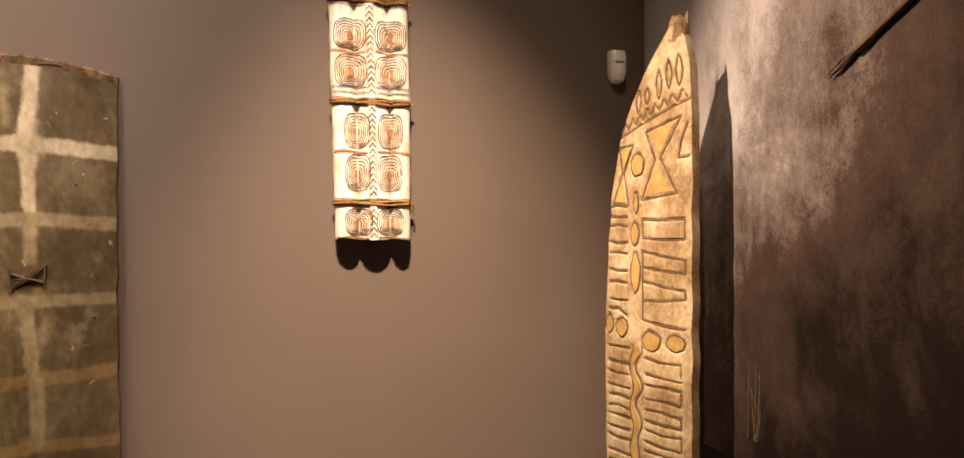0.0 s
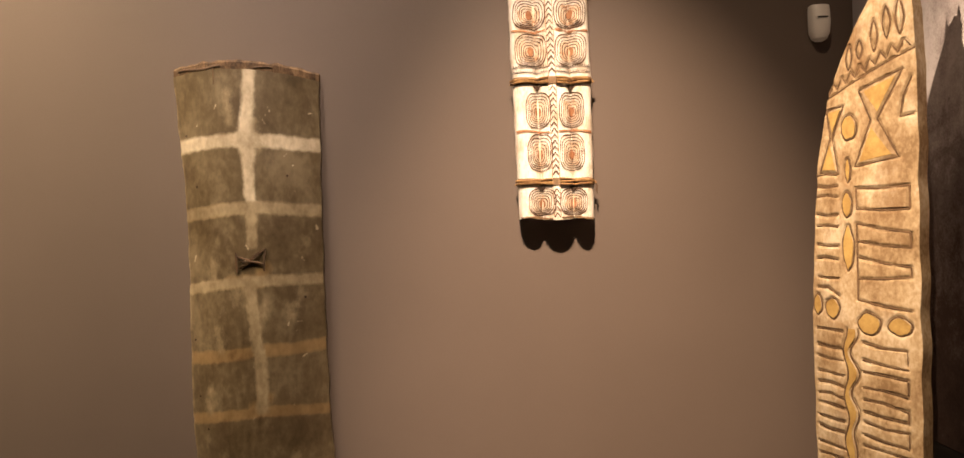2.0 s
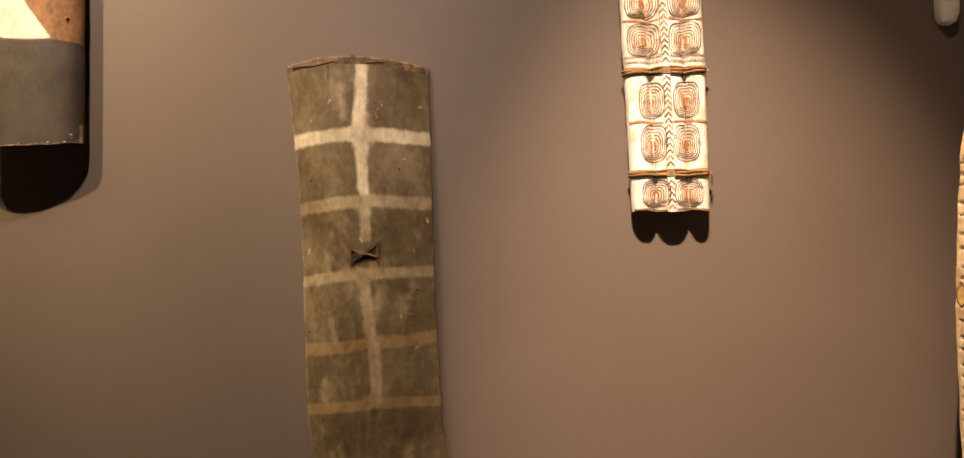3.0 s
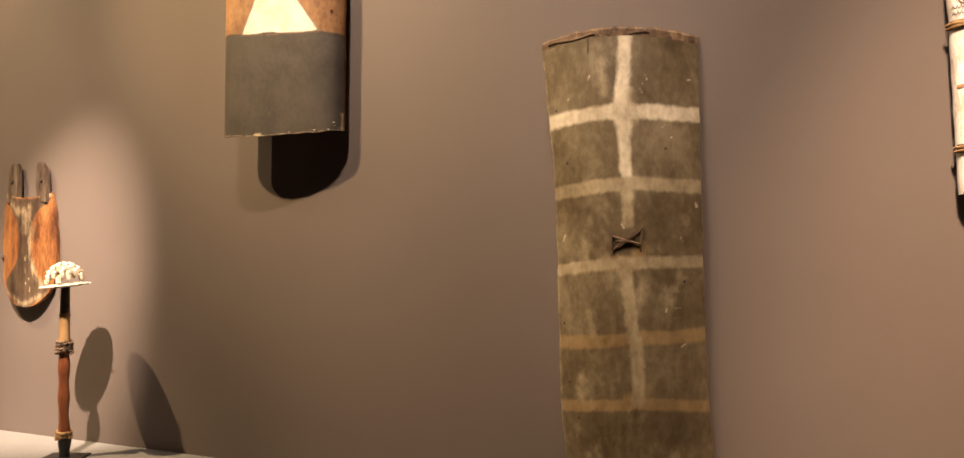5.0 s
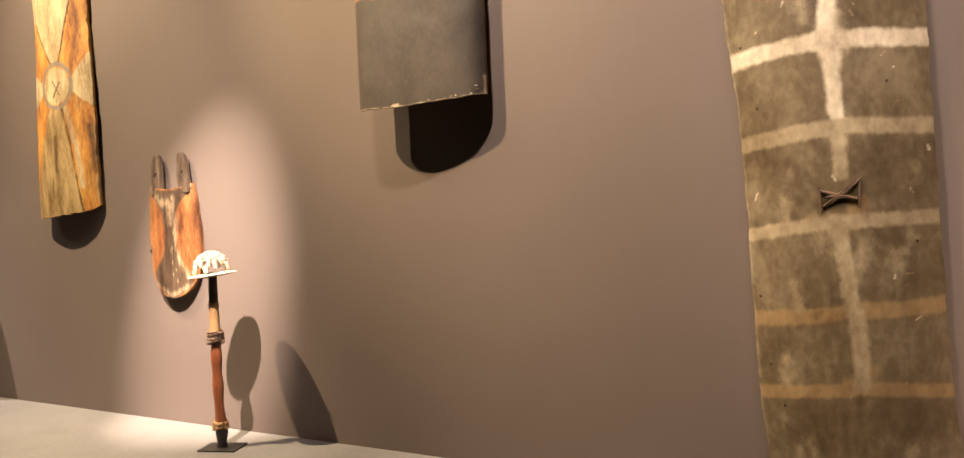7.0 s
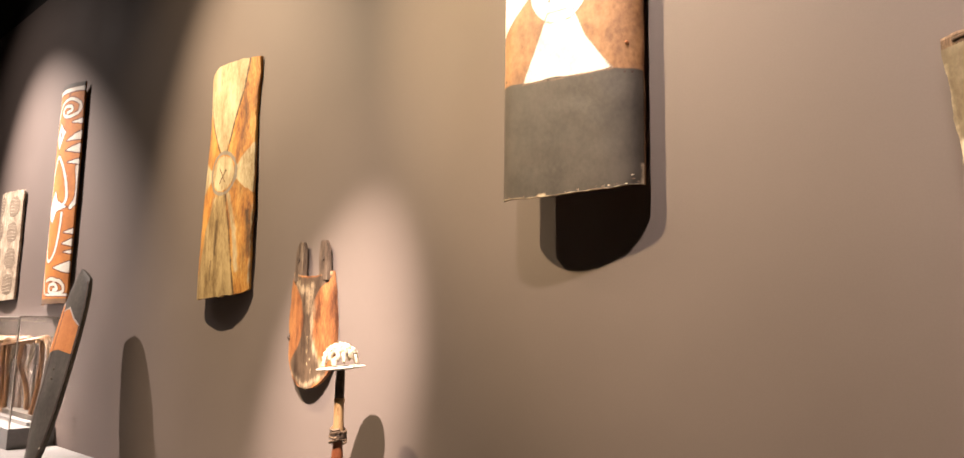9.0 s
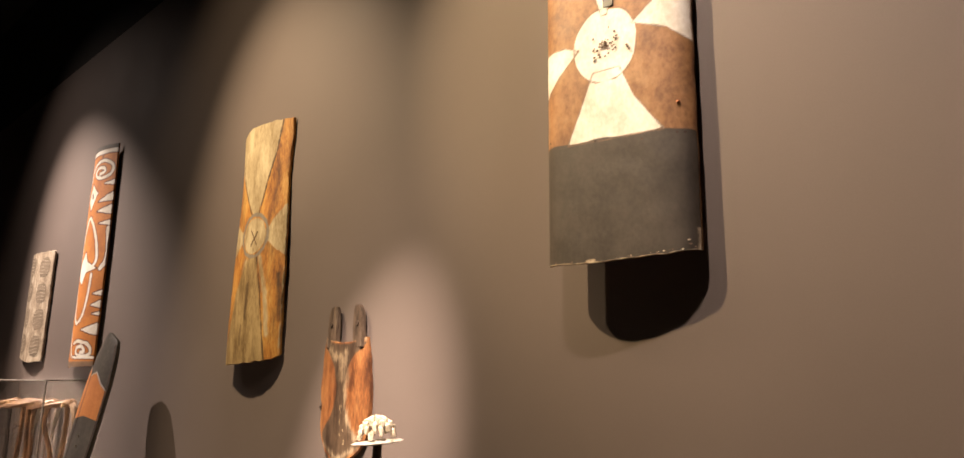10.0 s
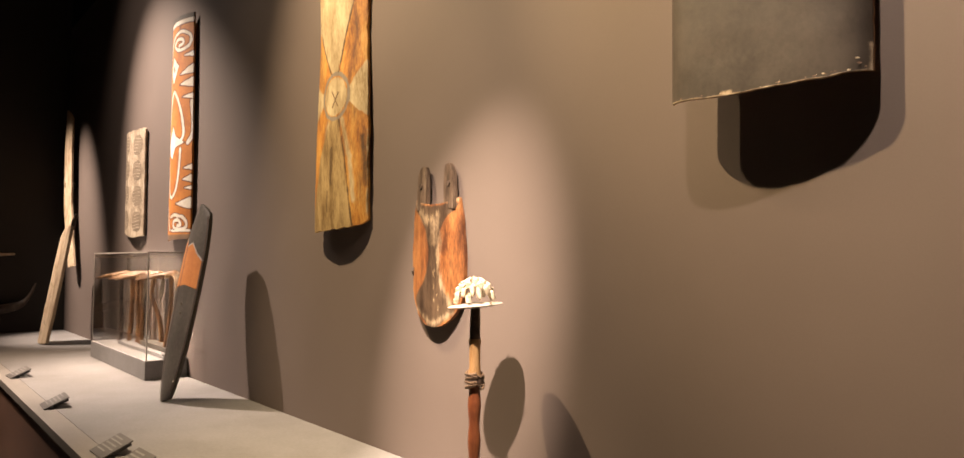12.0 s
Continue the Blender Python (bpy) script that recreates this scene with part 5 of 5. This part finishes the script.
# ---- corner sensor ----
sensor = thing("wall_sensor", pose(1.250, 0, 2.345), "small white rounded plastic alarm sensor on the wall", "sensor")
bm = bmesh.new()
rows = []
for z, half, deep in ((-0.064, 0.012, 0.024), (-0.056, 0.026, 0.036), (-0.035, 0.034, 0.044), (0.0, 0.036, 0.048), (0.045, 0.036, 0.042), (0.062, 0.035, 0.036), (0.065, 0.032, 0.030)):
    ring = [bm.verts.new((half * c, -0.004 - (deep if s > 0 else 0) * abs(s) ** 0.5, z)) for c, s in [(math.cos(a), math.sin(a)) for a in np.linspace(0, math.pi, 13)]]
    rows.append(ring)
for a, b in zip(rows, rows[1:]):
    for k in range(12):
        bm.faces.new((a[k], a[k + 1], b[k + 1], b[k]))
    bm.faces.new((a[12], a[0], b[0], b[12]))
bm.faces.new(rows[0])
bm.faces.new(rows[-1][::-1])
housing = part("housing", bm, WHITE_PLASTIC, sensor, "rounded white housing")
part("slot", box(-0.020, 0.014, -0.054, -0.050, 0.012, 0.016), DARK_SLOT, housing, "dark sensor slot", soft=False)
part("wall_bracket", box(-0.022, 0.022, -0.005, 0.0, -0.05, 0.055, 0.001), WHITE_PLASTIC, sensor, soft=False)

# ---- smoky mural on the side wall ----
def mural_material():
    m = bpy.data.materials.new("smoky_printed_mural")
    m.use_nodes = True
    t = m.node_tree
    n, link = t.nodes, t.links.new
    where = n.new("ShaderNodeTexCoord")
    split = n.new("ShaderNodeSeparateXYZ")
    link(where.outputs["Object"], split.inputs[0])

    def clouds(scale, stretch, detail, rough=0.6):
        place = n.new("ShaderNodeMapping")
        place.inputs["Scale"].default_value = stretch
        link(where.outputs["Object"], place.inputs[0])
        c = n.new("ShaderNodeTexNoise")
        c.inputs["Scale"].default_value, c.inputs["Detail"].default_value, c.inputs["Roughness"].default_value = scale, detail, rough
        c.inputs["Distortion"].default_value = 0.6
        link(place.outputs[0], c.inputs["Vector"])
        return c.outputs[0]

    def sum_of(a, ka, b, kb, c=0.0):
        x = n.new("ShaderNodeMath")
        x.operation = "MULTIPLY_ADD"
        link(a, x.inputs[0])
        x.inputs[1].default_value, x.inputs[2].default_value = ka, c
        y = n.new("ShaderNodeMath")
        y.operation = "MULTIPLY_ADD"
        link(b, y.inputs[0])
        y.inputs[1].default_value = kb
        link(x.outputs[0], y.inputs[2])
        return y.outputs[0]

    # brighter upwards and towards the corner: the print's tone plus painted-in lamp falloff
    print_and_lamp_fade = sum_of(split.outputs["Y"], 0.56, split.outputs["Z"], 0.62, -0.62)
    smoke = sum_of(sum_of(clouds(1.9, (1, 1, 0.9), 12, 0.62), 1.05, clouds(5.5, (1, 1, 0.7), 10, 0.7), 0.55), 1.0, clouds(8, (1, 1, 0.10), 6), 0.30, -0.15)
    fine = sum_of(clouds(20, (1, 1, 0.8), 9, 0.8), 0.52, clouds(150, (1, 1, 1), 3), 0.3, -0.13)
    total = sum_of(sum_of(print_and_lamp_fade, 1.0, smoke, 1.0), 1.0, fine, 1.0)
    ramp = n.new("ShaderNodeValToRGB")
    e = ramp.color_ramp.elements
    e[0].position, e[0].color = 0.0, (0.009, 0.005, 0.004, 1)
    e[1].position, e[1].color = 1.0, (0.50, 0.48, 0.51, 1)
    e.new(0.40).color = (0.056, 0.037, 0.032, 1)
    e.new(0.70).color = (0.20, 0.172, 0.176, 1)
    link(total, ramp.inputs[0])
    s = n["Principled BSDF"]
    link(ramp.outputs[0], s.inputs["Base Color"])
    s.inputs["Roughness"].default_value, s.inputs["Specular IOR Level"].default_value = 0.8, 0.12
    return m


mural = thing("mural", pose(1.41, 0, 0.955), "smoky grey-brown photographic mural panel on side wall", "mural")
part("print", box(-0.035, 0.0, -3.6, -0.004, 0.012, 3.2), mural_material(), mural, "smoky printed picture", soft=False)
part("lower_strip", box(-0.033, 0.0, -3.6, -0.004, 0.0, 0.010), BLACK_CEILING, mural, "plain lower strip", soft=False)
random.seed(31)
for k in range(6):
    y0 = -0.70 + random.uniform(-0.045, 0.045)
    pts = [(-0.0365, y0, 0.10), (-0.0365, y0 + random.uniform(-0.02, 0.02), 0.18), (-0.0365, y0 + random.uniform(-0.05, 0.05), 0.23 + random.uniform(0.02, 0.10))]
    part("printed_grass", tube(pts, [0.0007, 0.0006, 0.0003], 4), GREY_HOLLOW, mural, "pale printed grass blade")

spear = thing("spear", pose(0, 0, 0), "thin dark frayed spear hung before the mural", "spear")
tip, way = Vector((1.366, -1.06, 2.06)), Vector((0, -0.40, 0.175))
spear_shaft = part("shaft", tube([tip + way * t for t in (0.16, 0.5, 1.0, 2.0)], [0.006, 0.008, 0.009, 0.009], 8), DARK_WOOD, spear, "dark wooden shaft")
part("binding", tube([tip + way * t for t in (0.26, 0.30, 0.36, 0.40)], [0.008, 0.0125, 0.012, 0.008], 8), DARK_CORD, spear_shaft, "dark fibre binding")
for k in range(5):
    off = Vector((0, 0.010 * math.sin(2.1 * k), 0.012 * math.cos(2.1 * k)))
    part("barb", tube([tip + way * 0.26 + off * 0.3, tip + way * 0.12 + off, tip + way * (0.0 + 0.03 * k) + off * 0.6], [0.004, 0.003, 0.0008], 5), DARK_WOOD, spear_shaft, "split dark barb")

# ---- dark pieces on the end wall ----
prow = thing("curved_prow", pose(-11.46, -0.5, 0.6), "dark curved wooden prow before the end wall", "carving")
part("body", tube(curve_through([(0, -1.0, 0.36), (0, -0.5, 0.27), (0, -0.2, 0.29), (0, 0.0, 0.34), (0, 0.10, 0.44), (0, 0.17, 0.60)], 5), [0.05] * 6 + [0.055] * 8 + [0.05, 0.045, 0.04, 0.036, 0.03, 0.025, 0.022, 0.02, 0.018, 0.015, 0.012, 0.008][:12], 10, wobble=0.1), DARK_WOOD, prow, "dark smoked wood")
part("stand", box(-0.03, 0.03, -0.62, -0.54, 0.0, 0.24, 0.003), DARK_WOOD, prow, "dark block stand", soft=False)
bar = thing("dark_staff", pose(-11.53, -0.5, 1.555), "dark wooden staff fixed level on the end wall", "staff")
part("body", tube([(0, -0.9, -0.02), (0, -0.3, -0.008), (0, -0.05, 0.006)], [0.022, 0.022, 0.014], 8), WEATHERED, bar, "worn wood")
